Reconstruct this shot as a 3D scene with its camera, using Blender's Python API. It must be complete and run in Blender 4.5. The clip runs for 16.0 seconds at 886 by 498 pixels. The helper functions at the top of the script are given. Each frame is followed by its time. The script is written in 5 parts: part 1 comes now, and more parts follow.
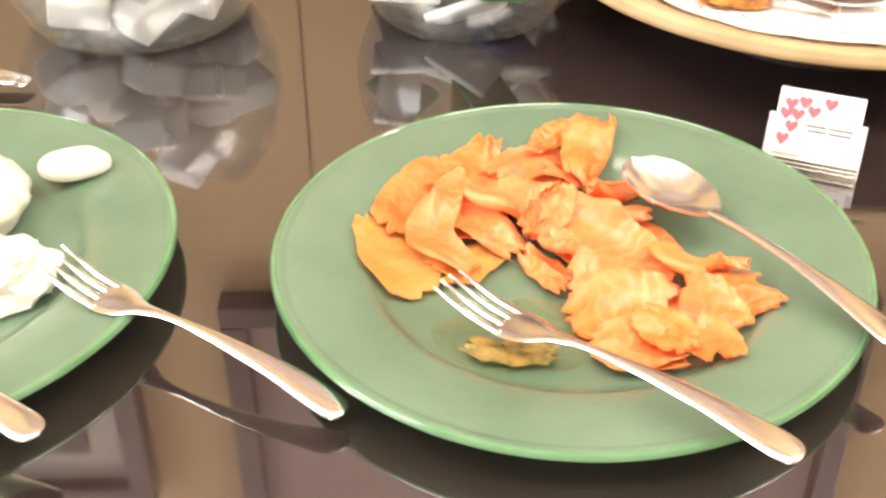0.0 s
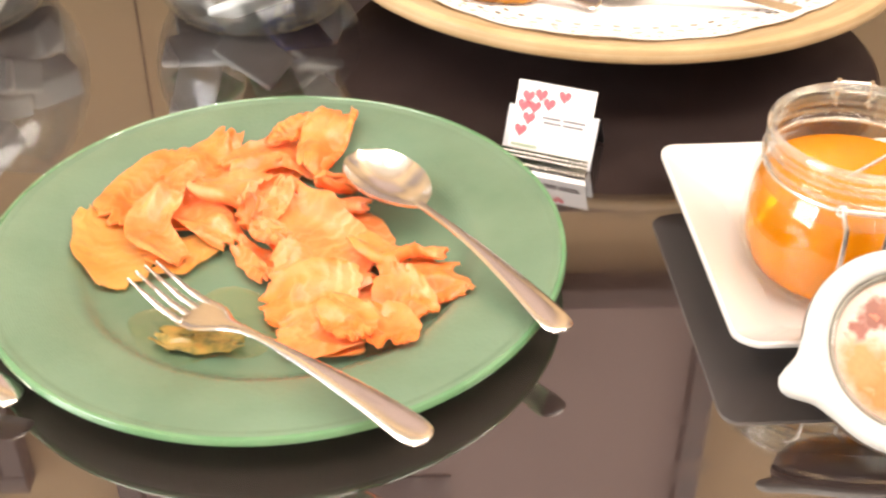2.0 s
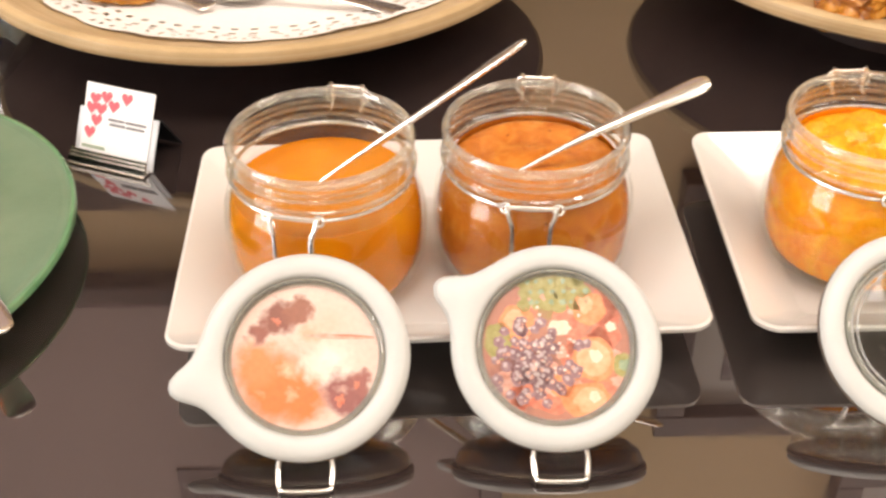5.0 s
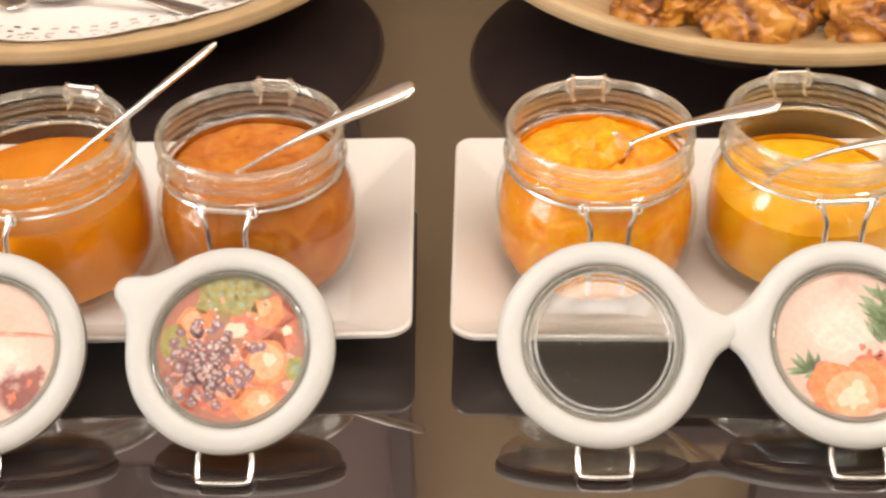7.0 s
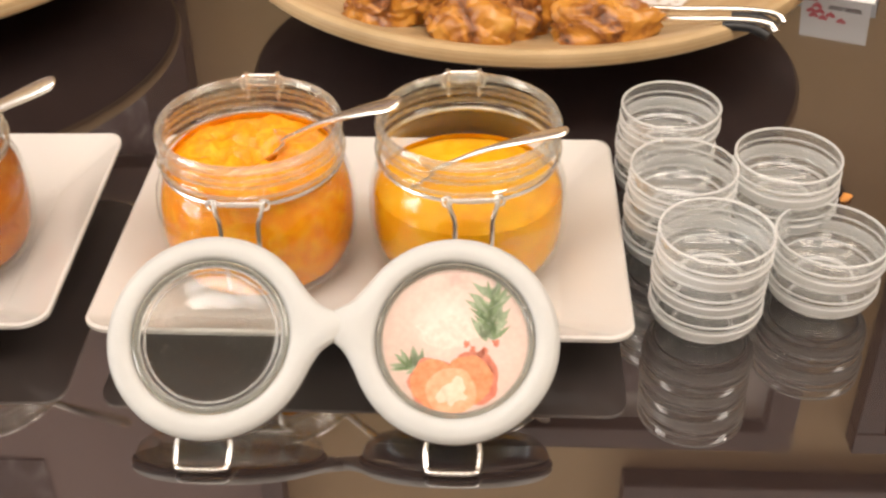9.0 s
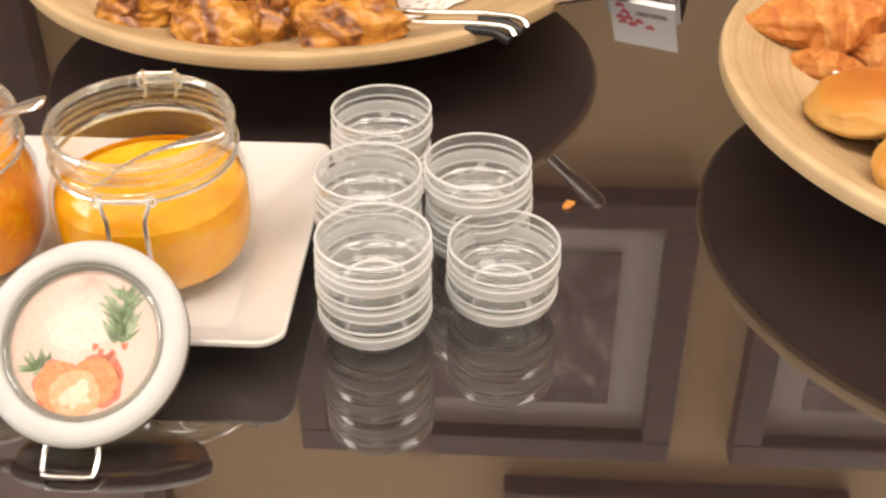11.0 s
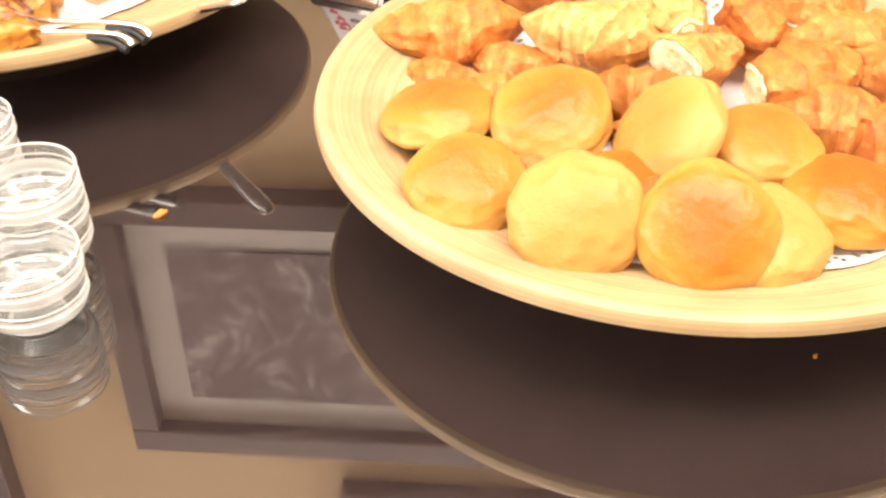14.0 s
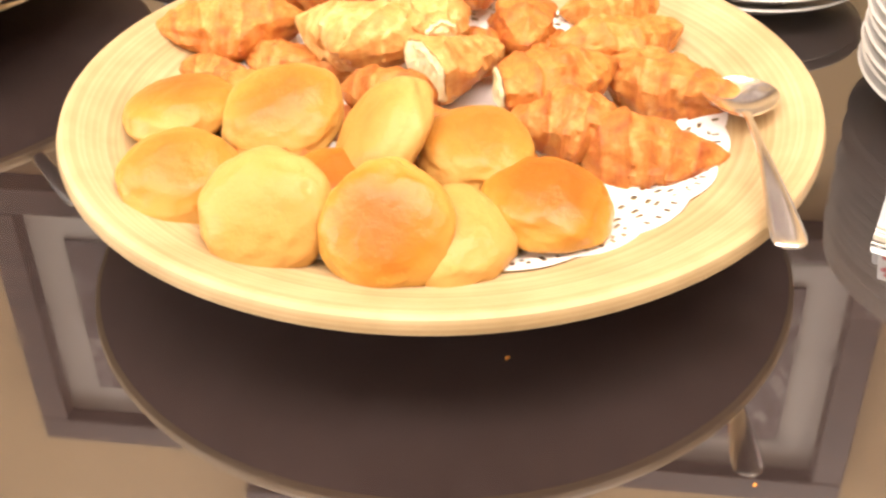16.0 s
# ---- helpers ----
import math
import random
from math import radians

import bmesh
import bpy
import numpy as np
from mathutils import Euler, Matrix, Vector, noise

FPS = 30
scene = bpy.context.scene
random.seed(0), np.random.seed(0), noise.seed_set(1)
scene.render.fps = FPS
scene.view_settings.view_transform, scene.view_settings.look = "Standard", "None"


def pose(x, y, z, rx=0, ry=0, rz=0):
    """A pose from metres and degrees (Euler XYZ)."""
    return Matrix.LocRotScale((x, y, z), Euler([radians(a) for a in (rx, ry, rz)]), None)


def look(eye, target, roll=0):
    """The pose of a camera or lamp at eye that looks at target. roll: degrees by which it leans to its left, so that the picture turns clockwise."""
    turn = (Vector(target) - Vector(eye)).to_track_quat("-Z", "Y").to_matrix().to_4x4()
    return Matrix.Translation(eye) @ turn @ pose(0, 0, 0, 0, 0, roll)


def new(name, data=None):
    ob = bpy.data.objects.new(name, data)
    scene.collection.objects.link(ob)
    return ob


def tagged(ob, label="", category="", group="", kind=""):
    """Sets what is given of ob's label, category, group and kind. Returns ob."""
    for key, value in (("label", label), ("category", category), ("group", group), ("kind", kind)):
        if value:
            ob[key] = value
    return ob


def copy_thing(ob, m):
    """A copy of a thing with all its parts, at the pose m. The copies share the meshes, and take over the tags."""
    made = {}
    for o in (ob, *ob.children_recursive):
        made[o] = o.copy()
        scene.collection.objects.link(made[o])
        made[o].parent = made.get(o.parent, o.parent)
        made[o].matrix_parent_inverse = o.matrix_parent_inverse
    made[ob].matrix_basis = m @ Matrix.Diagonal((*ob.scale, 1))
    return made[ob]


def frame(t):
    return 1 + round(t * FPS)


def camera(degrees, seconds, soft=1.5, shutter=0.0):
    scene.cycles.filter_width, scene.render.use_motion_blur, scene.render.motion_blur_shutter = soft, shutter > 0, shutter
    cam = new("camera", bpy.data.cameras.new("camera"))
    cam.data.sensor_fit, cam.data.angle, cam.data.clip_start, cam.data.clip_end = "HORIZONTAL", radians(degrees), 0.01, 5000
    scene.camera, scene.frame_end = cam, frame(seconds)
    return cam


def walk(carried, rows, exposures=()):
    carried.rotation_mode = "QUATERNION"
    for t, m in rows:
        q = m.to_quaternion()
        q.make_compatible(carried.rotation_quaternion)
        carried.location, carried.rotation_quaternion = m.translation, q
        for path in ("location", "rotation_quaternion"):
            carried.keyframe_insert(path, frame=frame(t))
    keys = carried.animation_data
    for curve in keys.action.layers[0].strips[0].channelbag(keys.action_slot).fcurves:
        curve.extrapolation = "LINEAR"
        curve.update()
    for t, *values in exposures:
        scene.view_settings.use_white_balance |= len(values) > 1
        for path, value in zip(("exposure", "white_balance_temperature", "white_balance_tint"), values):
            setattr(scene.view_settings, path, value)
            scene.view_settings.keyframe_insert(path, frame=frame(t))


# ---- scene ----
cam = camera(40.34, 16.0, soft=2.6, shutter=0.25)
PATH = [
    (0, (0.123, 0.027, 1.14), (0.141, 1.66, -0.016), -0.2),
    (0.5, (0.158, 0.024, 1.144), (0.19, 1.652, -0.018), 0.1),
    (1, (0.199, 0.018, 1.148), (0.239, 1.642, -0.019), 0.1),
    (1.5, (0.236, 0.014, 1.151), (0.282, 1.633, -0.022), 0.0),
    (2, (0.27, 0.01, 1.153), (0.319, 1.627, -0.021), 0.1),
    (2.5, (0.301, 0.007, 1.154), (0.354, 1.624, -0.021), 0.1),
    (3, (0.343, 0.003, 1.159), (0.397, 1.616, -0.022), 0.2),
    (3.5, (0.389, 0.0, 1.161), (0.445, 1.611, -0.023), 0.3),
    (4, (0.449, -0.001, 1.162), (0.491, 1.609, -0.024), -0.1),
    (4.5, (0.504, 0.0, 1.163), (0.539, 1.608, -0.026), -0.5),
    (5, (0.557, 0.002, 1.163), (0.573, 1.609, -0.028), -0.6),
    (7.5, (0.768, 0.003, 1.16), (0.706, 1.614, -0.023), -0.9),
    (8, (0.813, 0.002, 1.159), (0.749, 1.615, -0.022), -0.6),
    (8.5, (0.868, 0.003, 1.16), (0.8, 1.614, -0.023), -0.5),
    (9, (0.916, 0.002, 1.16), (0.844, 1.613, -0.023), -0.6),
    (9.5, (0.957, 0.005, 1.16), (0.876, 1.615, -0.025), -0.7),
    (10, (1.004, 0.008, 1.154), (0.925, 1.626, -0.02), -0.4),
    (12.5, (1.23, 0.024, 1.156), (1.082, 1.633, -0.023), -1.1),
    (13, (1.279, 0.024, 1.158), (1.129, 1.636, -0.017), -1.5),
    (13.5, (1.327, 0.031, 1.158), (1.169, 1.641, -0.019), -1.5),
    (14, (1.363, 0.037, 1.157), (1.197, 1.646, -0.019), -1.4),
    (14.5, (1.405, 0.04, 1.157), (1.225, 1.649, -0.018), -1.3),
    (15, (1.452, 0.043, 1.155), (1.25, 1.651, -0.017), -1.1),
    (15.5, (1.495, 0.046, 1.155), (1.271, 1.651, -0.016), -1.2),
    (16, (1.54, 0.05, 1.154), (1.299, 1.653, -0.016), -1.3),
]
EXPOSURES = [(0.0, 0.78), (1.5, 0.70), (3.5, 0.50), (5.0, 0.12), (7.5, -0.10), (10.0, -0.10), (12.5, 0.69), (14.0, 1.04), (15.0, 1.06), (16.0, 0.90)]
walk(cam, [(t, look(eye, target, roll)) for t, eye, target, roll in PATH], EXPOSURES)

# ---- light ----
T = 0.75            # height of the table top
WALL = 1.155        # plane of the wall behind the table

world = bpy.data.worlds.new("world")
scene.world = world
world.use_nodes = True
wn, wl = world.node_tree.nodes, world.node_tree.links
sky = wn.new("ShaderNodeTexSky")
sky.sky_type, sky.sun_disc = "NISHITA", False
sky.sun_elevation, sky.sun_rotation = radians(40), radians(200)
wl.new(sky.outputs[0], wn["Background"].inputs[0])
wn["Background"].inputs[1].default_value = 0.12


def area(name, m, sx, sy, watts, colour):
    data = bpy.data.lights.new(name, "AREA")
    data.shape, data.size, data.size_y, data.energy, data.color = "RECTANGLE", sx, sy, watts, colour
    ob = new(name, data)
    ob.matrix_world = m
    return ob


# daylight in the tall west window, and recessed ceiling panels
area("window_light", look((-2.47, -0.75, 1.60), (0.0, -0.75, 1.45)), 1.5, 1.2, 66, (1.0, 0.965, 0.945))
CEILING_LIGHTS = [(-0.8, 0.10), (0.8, 0.10), (2.4, 0.10), (0.8, -2.0)]
for lx, ly in CEILING_LIGHTS:
    area("ceiling_panel_light", pose(lx, ly, 2.66), 1.2, 0.7, 22, (1.0, 0.895, 0.805))


# fill lamp with no seen fitting, added to brighten the right-hand part of the wall
area("wall_fill_light", look((1.95, 0.62, 2.64), (1.95, 1.15, 1.5)), 1.2, 0.15, 13, (1.0, 0.88, 0.78))


# ---- materials ----
def mat(name, colour=(0.5, 0.5, 0.5), rough=0.5, metal=0.0, spec=0.5, coat=0.0, trans=0.0, ior=1.45, sheen=0.0, sss=0.0):
    m = bpy.data.materials.new(name)
    m.use_nodes = True
    b = m.node_tree.nodes["Principled BSDF"]
    b.inputs["Base Color"].default_value = (*colour, 1)
    b.inputs["Roughness"].default_value = rough
    b.inputs["Metallic"].default_value = metal
    b.inputs["Specular IOR Level"].default_value = spec
    b.inputs["Coat Weight"].default_value = coat
    b.inputs["Coat Roughness"].default_value = 0.08
    b.inputs["Transmission Weight"].default_value = trans
    b.inputs["IOR"].default_value = ior
    b.inputs["Subsurface Weight"].default_value = sss
    b.inputs["Subsurface Radius"].default_value = (0.02, 0.008, 0.003)
    b.inputs["Subsurface Scale"].default_value = 0.5
    return m


def node(m, kind, **inputs):
    n = m.node_tree.nodes.new(kind)
    for key, value in inputs.items():
        n.inputs[key.replace("_", " ")].default_value = value
    return n


def link(m, a, b):
    m.node_tree.links.new(a, b)


def coords(m, stretch=(1, 1, 1)):
    c = m.node_tree.nodes.new("ShaderNodeTexCoord")
    mp = m.node_tree.nodes.new("ShaderNodeMapping")
    mp.inputs["Scale"].default_value = stretch
    link(m, c.outputs["Object"], mp.inputs["Vector"])
    return mp.outputs["Vector"]


def ramp(m, fac, stops):
    r = m.node_tree.nodes.new("ShaderNodeValToRGB")
    e = r.color_ramp.elements
    while len(e) < len(stops):
        e.new(0.5)
    for el, (p, c) in zip(e, stops):
        el.position, el.color = p, (*c, 1)
    link(m, fac, r.inputs["Fac"])
    return r.outputs["Color"]


def noise_tex(m, vec, scale, detail=4.0, rough=0.55, distort=0.0):
    n = node(m, "ShaderNodeTexNoise", Scale=scale, Detail=detail, Roughness=rough, Distortion=distort)
    link(m, vec, n.inputs["Vector"])
    return n.outputs["Fac"]


def colour_in(m, socket):
    link(m, socket, m.node_tree.nodes["Principled BSDF"].inputs["Base Color"])


def mix_col(m, fac, a, b, mode="MIX"):
    n = m.node_tree.nodes.new("ShaderNodeMix")
    n.data_type, n.blend_type = "RGBA", mode
    for sock, val in ((n.inputs[0], fac), (n.inputs[6], a), (n.inputs[7], b)):
        if isinstance(val, (int, float)):
            sock.default_value = val
        elif isinstance(val, tuple):
            sock.default_value = (*val, 1)
        else:
            link(m, val, sock)
    return n.outputs[2]


def bump(m, height, strength=0.3, dist=0.001, then=None):
    n = node(m, "ShaderNodeBump", Strength=strength, Distance=dist)
    link(m, height, n.inputs["Height"])
    if then is not None:
        link(m, then, n.inputs["Normal"])
    link(m, n.outputs[0], m.node_tree.nodes["Principled BSDF"].inputs["Normal"])
    return n.outputs[0]


def rough_in(m, fac, lo, hi):
    n = node(m, "ShaderNodeMapRange")
    n.inputs[3].default_value, n.inputs[4].default_value = lo, hi
    link(m, fac, n.inputs[0])
    link(m, n.outputs[0], m.node_tree.nodes["Principled BSDF"].inputs["Roughness"])


M_TABLE = mat("dark_glass_top", (0.022, 0.017, 0.016), 0.03, ior=2.6)
v = coords(M_TABLE)
colour_in(M_TABLE, ramp(M_TABLE, noise_tex(M_TABLE, v, 9.0), [(0.3, (0.022, 0.015, 0.014)), (0.7, (0.030, 0.021, 0.020))]))
smear = ramp(M_TABLE, noise_tex(M_TABLE, coords(M_TABLE, (1.0, 2.2, 1.0)), 7.0, 7.0, 0.68, 1.5), [(0.44, (0, 0, 0)), (0.72, (1, 1, 1))])
rough_in(M_TABLE, smear, 0.014, 0.11)

M_WALL = mat("beige_wall_paint", (0.55, 0.42, 0.27), 0.75)
v = coords(M_WALL)
colour_in(M_WALL, ramp(M_WALL, noise_tex(M_WALL, v, 3.0), [(0.3, (0.50, 0.355, 0.20)), (0.7, (0.55, 0.40, 0.235))]))
bump(M_WALL, noise_tex(M_WALL, v, 260.0), 0.25, 0.0006)
M_CEIL = mat("white_ceiling_paint", (0.86, 0.85, 0.82), 0.9)
M_FLOOR = mat("brown_floor", (0.22, 0.14, 0.09), 0.4)
v = coords(M_FLOOR, (1, 8, 1))
colour_in(M_FLOOR, ramp(M_FLOOR, noise_tex(M_FLOOR, v, 4.0), [(0.3, (0.40, 0.32, 0.24)), (0.7, (0.48, 0.39, 0.30))]))
M_DARKWOOD = mat("dark_stained_wood", (0.05, 0.03, 0.022), 0.4)
v = coords(M_DARKWOOD, (1, 1, 14))
colour_in(M_DARKWOOD, ramp(M_DARKWOOD, noise_tex(M_DARKWOOD, v, 12.0), [(0.3, (0.055, 0.031, 0.026)), (0.7, (0.10, 0.060, 0.050))]))
M_MAT = mat("picture_mount", (0.50, 0.46, 0.44), 0.9)
M_MAT_BROWN = mat("brown_picture_mount", (0.34, 0.26, 0.245), 0.9)
M_PRINT = mat("picture_print", (0.2, 0.15, 0.14), 0.6)
v = coords(M_PRINT)
colour_in(M_PRINT, ramp(M_PRINT, noise_tex(M_PRINT, v, 11.0, 4.0, 0.6, 2.4), [(0.45, (0.12, 0.085, 0.082)), (0.56, (0.18, 0.14, 0.14)), (0.66, (0.32, 0.275, 0.27))]))

M_PORCELAIN = mat("white_porcelain", (0.68, 0.655, 0.625), 0.12, coat=0.4)
M_PLASTIC = mat("white_lid_plastic", (0.74, 0.74, 0.70), 0.38)
v = coords(M_PLASTIC)
colour_in(M_PLASTIC, ramp(M_PLASTIC, noise_tex(M_PLASTIC, v, 25.0), [(0.3, (0.50, 0.505, 0.49)), (0.7, (0.55, 0.555, 0.54))]))
M_THICK = mat("thick_dark_glass", (0.50, 0.52, 0.50), 0.02, trans=0.95, ior=1.46)
# dark brown that stands in for the shade below the lid rings
M_LID_SHADE = mat("lid_shade_brown", (0.10, 0.070, 0.052), 0.5)
M_BEAD = mat("grey_green_glass_bead", (0.66, 0.67, 0.61), 0.04, trans=0.75, ior=1.5)


def thin_glass(name, tint, solid=0.0, rough=0.01, body=0.7, power=3.0):
    """Thin glass: clear to what is behind it, glossy by the angle of view; solid: the share of refracting, slightly milky glass."""
    m = mat(name, (0.97, 0.98, 0.975), rough, trans=body, ior=1.5)
    clear, gloss = node(m, "ShaderNodeBsdfTransparent"), node(m, "ShaderNodeBsdfGlossy", Roughness=rough)
    clear.inputs[0].default_value = (*tint, 1)
    gloss.inputs[0].default_value = (1, 1, 1, 1)
    weight = m.node_tree.nodes.new("ShaderNodeLayerWeight")
    weight.inputs["Blend"].default_value = 0.5
    pw = m.node_tree.nodes.new("ShaderNodeMath")
    pw.operation = "POWER"
    pw.inputs[1].default_value = power
    link(m, weight.outputs["Facing"], pw.inputs[0])
    sc = m.node_tree.nodes.new("ShaderNodeMath")
    sc.operation = "MULTIPLY_ADD"
    sc.inputs[1].default_value, sc.inputs[2].default_value = 0.75, 0.045
    link(m, pw.outputs[0], sc.inputs[0])
    mix = m.node_tree.nodes.new("ShaderNodeMixShader")
    link(m, sc.outputs[0], mix.inputs[0])
    link(m, clear.outputs[0], mix.inputs[1])
    link(m, gloss.outputs[0], mix.inputs[2])
    both = m.node_tree.nodes.new("ShaderNodeMixShader")
    both.inputs[0].default_value = solid
    link(m, mix.outputs[0], both.inputs[1])
    link(m, m.node_tree.nodes["Principled BSDF"].outputs[0], both.inputs[2])
    link(m, both.outputs[0], m.node_tree.nodes["Material Output"].inputs[0])
    return m


M_GLASS = thin_glass("clear_glass", (0.97, 0.985, 0.975), 0.05, 0.004, 1.0, 4.6)
M_RIB = thin_glass("moulded_glass_rib", (0.96, 0.965, 0.96), 0.52, 0.03, 0.54, 2.0)
# milky share whitens rims and neck rings in place of their bright highlight lines
M_RIM = thin_glass("highlight_white_glass_rim", (0.94, 0.95, 0.92), 0.15, 0.01, 0.5, 1.5)
M_STEEL = mat("polished_steel", (0.86, 0.84, 0.81), 0.16, metal=1.0)
v = coords(M_STEEL)
rough_in(M_STEEL, noise_tex(M_STEEL, v, 60.0), 0.13, 0.26)
M_WIRE = mat("steel_wire", (0.86, 0.85, 0.83), 0.26, metal=1.0)
M_BLACK = mat("black_plastic", (0.012, 0.012, 0.013), 0.3)

M_GREEN = mat("green_glass_plate", (0.20, 0.33, 0.18), 0.20, trans=0.30, ior=1.5, coat=0.4)
v = coords(M_GREEN)
colour_in(M_GREEN, ramp(M_GREEN, noise_tex(M_GREEN, v, 16.0), [(0.3, (0.165, 0.265, 0.170)), (0.7, (0.222, 0.335, 0.226))]))
gl = M_GREEN.node_tree.nodes.new("ShaderNodeVectorMath")
gl.operation = "LENGTH"
link(M_GREEN, v, gl.inputs[0])
gw = M_GREEN.node_tree.nodes.new("ShaderNodeMath")
gw.operation = "SINE"
gm = M_GREEN.node_tree.nodes.new("ShaderNodeMath")
gm.operation = "MULTIPLY"
gm.inputs[1].default_value = 4200.0
link(M_GREEN, gl.outputs["Value"], gm.inputs[0])
link(M_GREEN, gm.outputs[0], gw.inputs[0])
first = bump(M_GREEN, gw.outputs[0], 0.10, 0.0004)
second = bump(M_GREEN, noise_tex(M_GREEN, v, 55.0), 0.25, 0.0012, first)
bump(M_GREEN, noise_tex(M_GREEN, v, 420.0, 2.0), 0.30, 0.0008, second)

# brighter copy of the plate green: light caught in the edge, put into colour
M_GREEN_EDGE_LIT = mat("lit_green_glass_edge", (0.34, 0.66, 0.34), 0.10, trans=0.55, ior=1.5, coat=0.5)
v = coords(M_GREEN_EDGE_LIT)
colour_in(M_GREEN_EDGE_LIT, ramp(M_GREEN_EDGE_LIT, noise_tex(M_GREEN_EDGE_LIT, v, 40.0), [(0.3, (0.20, 0.46, 0.22)), (0.7, (0.32, 0.60, 0.33))]))

M_BAMBOO = mat("coiled_bamboo", (0.62, 0.43, 0.21), 0.45)
c = M_BAMBOO.node_tree.nodes.new("ShaderNodeTexCoord")
sx = M_BAMBOO.node_tree.nodes.new("ShaderNodeSeparateXYZ")
link(M_BAMBOO, c.outputs["Object"], sx.inputs[0])
comb = M_BAMBOO.node_tree.nodes.new("ShaderNodeCombineXYZ")
at2 = M_BAMBOO.node_tree.nodes.new("ShaderNodeVectorMath")
at2.operation = "LENGTH"
flat = M_BAMBOO.node_tree.nodes.new("ShaderNodeCombineXYZ")
link(M_BAMBOO, sx.outputs[0], flat.inputs[0])
link(M_BAMBOO, sx.outputs[1], flat.inputs[1])
link(M_BAMBOO, flat.outputs[0], at2.inputs[0])
link(M_BAMBOO, at2.outputs["Value"], comb.inputs[0])
link(M_BAMBOO, sx.outputs[2], comb.inputs[2])
grain = node(M_BAMBOO, "ShaderNodeTexNoise", Scale=330.0, Detail=3.0, Roughness=0.6)
link(M_BAMBOO, comb.outputs[0], grain.inputs["Vector"])
wide = noise_tex(M_BAMBOO, coords(M_BAMBOO), 22.0, 4.0)
g1 = ramp(M_BAMBOO, grain.outputs["Fac"], [(0.28, (0.44, 0.284, 0.142)), (0.5, (0.555, 0.400, 0.220)), (0.75, (0.615, 0.472, 0.305))])
g2 = ramp(M_BAMBOO, wide, [(0.35, (0.80, 0.78, 0.72)), (0.7, (1.0, 1.0, 1.0))])
colour_in(M_BAMBOO, mix_col(M_BAMBOO, 1.0, g1, g2, "MULTIPLY"))
bump(M_BAMBOO, grain.outputs["Fac"], 0.25, 0.0008)

M_LACQUER = mat("dark_brown_lacquer", (0.055, 0.036, 0.030), 0.5)
v = coords(M_LACQUER)
colour_in(M_LACQUER, ramp(M_LACQUER, noise_tex(M_LACQUER, v, 40.0), [(0.3, (0.205, 0.130, 0.112)), (0.7, (0.255, 0.168, 0.148))]))


# ---- building tools ----
def part(name, bm, material, parent=None, label="", smooth=True):
    me = bpy.data.meshes.new(name)
    bm.normal_update()
    for f in bm.faces:
        f.smooth = smooth
    bm.to_mesh(me)
    bm.free()
    me.materials.append(material)
    ob = new(name, me)
    if smooth:
        me.set_sharp_from_angle(angle=radians(40))
    if parent is not None:
        ob.parent = parent
    if label:
        tagged(ob, label)
    return ob


def thing(name, at, rz=0.0, label="", category="", group="", kind=""):
    ob = new(name)
    ob.empty_display_size = 0.02
    ob.matrix_world = pose(at[0], at[1], at[2], 0, 0, rz)
    return tagged(ob, label, category, group, kind)


def lathe(profile, n=64, close=False):
    """A solid of revolution about z from rows of radius and height; a radius of 0 makes a pole."""
    bm = bmesh.new()
    rings = []
    for r, z in profile:
        if r < 1e-6:
            rings.append([bm.verts.new((0, 0, z))])
        else:
            rings.append([bm.verts.new((r * math.cos(2 * math.pi * k / n), r * math.sin(2 * math.pi * k / n), z)) for k in range(n)])
    pairs = list(zip(rings, rings[1:])) + ([(rings[-1], rings[0])] if close else [])
    for a, b in pairs:
        for k in range(n):
            i, j = k, (k + 1) % n
            if len(a) == 1 and len(b) > 1:
                bm.faces.new((a[0], b[j], b[i]))
            elif len(b) == 1 and len(a) > 1:
                bm.faces.new((a[i], a[j], b[0]))
            elif len(a) > 1:
                bm.faces.new((a[i], a[j], b[j], b[i]))
    bmesh.ops.recalc_face_normals(bm, faces=bm.faces)
    return bm


def spline(points, steps=8):
    """A smooth line through the points (Catmull-Rom)."""
    p = [Vector(q) for q in points]
    p = [2 * p[0] - p[1]] + p + [2 * p[-1] - p[-2]]
    out = []
    for k in range(1, len(p) - 2):
        for s in range(steps):
            t = s / steps
            out.append(0.5 * (2 * p[k] + (p[k + 1] - p[k - 1]) * t + (2 * p[k - 1] - 5 * p[k] + 4 * p[k + 1] - p[k + 2]) * t * t
                              + (3 * p[k] - p[k - 1] - 3 * p[k + 1] + p[k + 2]) * t ** 3))
    out.append(p[-2])
    return out


def tube(points, radius, n=8, closed=False, bm=None):
    """A round wire along points; radius is a number or one for each point."""
    bm = bm or bmesh.new()
    p = [Vector(q) for q in points]
    count = len(p)
    rings, side = [], None
    for k, q in enumerate(p):
        a = p[(k - 1) % count] if closed or k else q
        b = p[(k + 1) % count] if closed or k < count - 1 else q
        way = (b - a).normalized()
        if side is None:
            side = way.orthogonal().normalized()
        side = (side - way * side.dot(way)).normalized()
        up = way.cross(side)
        r = radius[k] if isinstance(radius, (list, tuple)) else radius
        rings.append([bm.verts.new(q + r * (math.cos(2 * math.pi * m / n) * side + math.sin(2 * math.pi * m / n) * up)) for m in range(n)])
    last = count if closed else count - 1
    for k in range(last):
        a, b = rings[k], rings[(k + 1) % count]
        for m in range(n):
            bm.faces.new((a[m], a[(m + 1) % n], b[(m + 1) % n], b[m]))
    if not closed:
        bm.faces.new(rings[0][::-1])
        bm.faces.new(rings[-1])
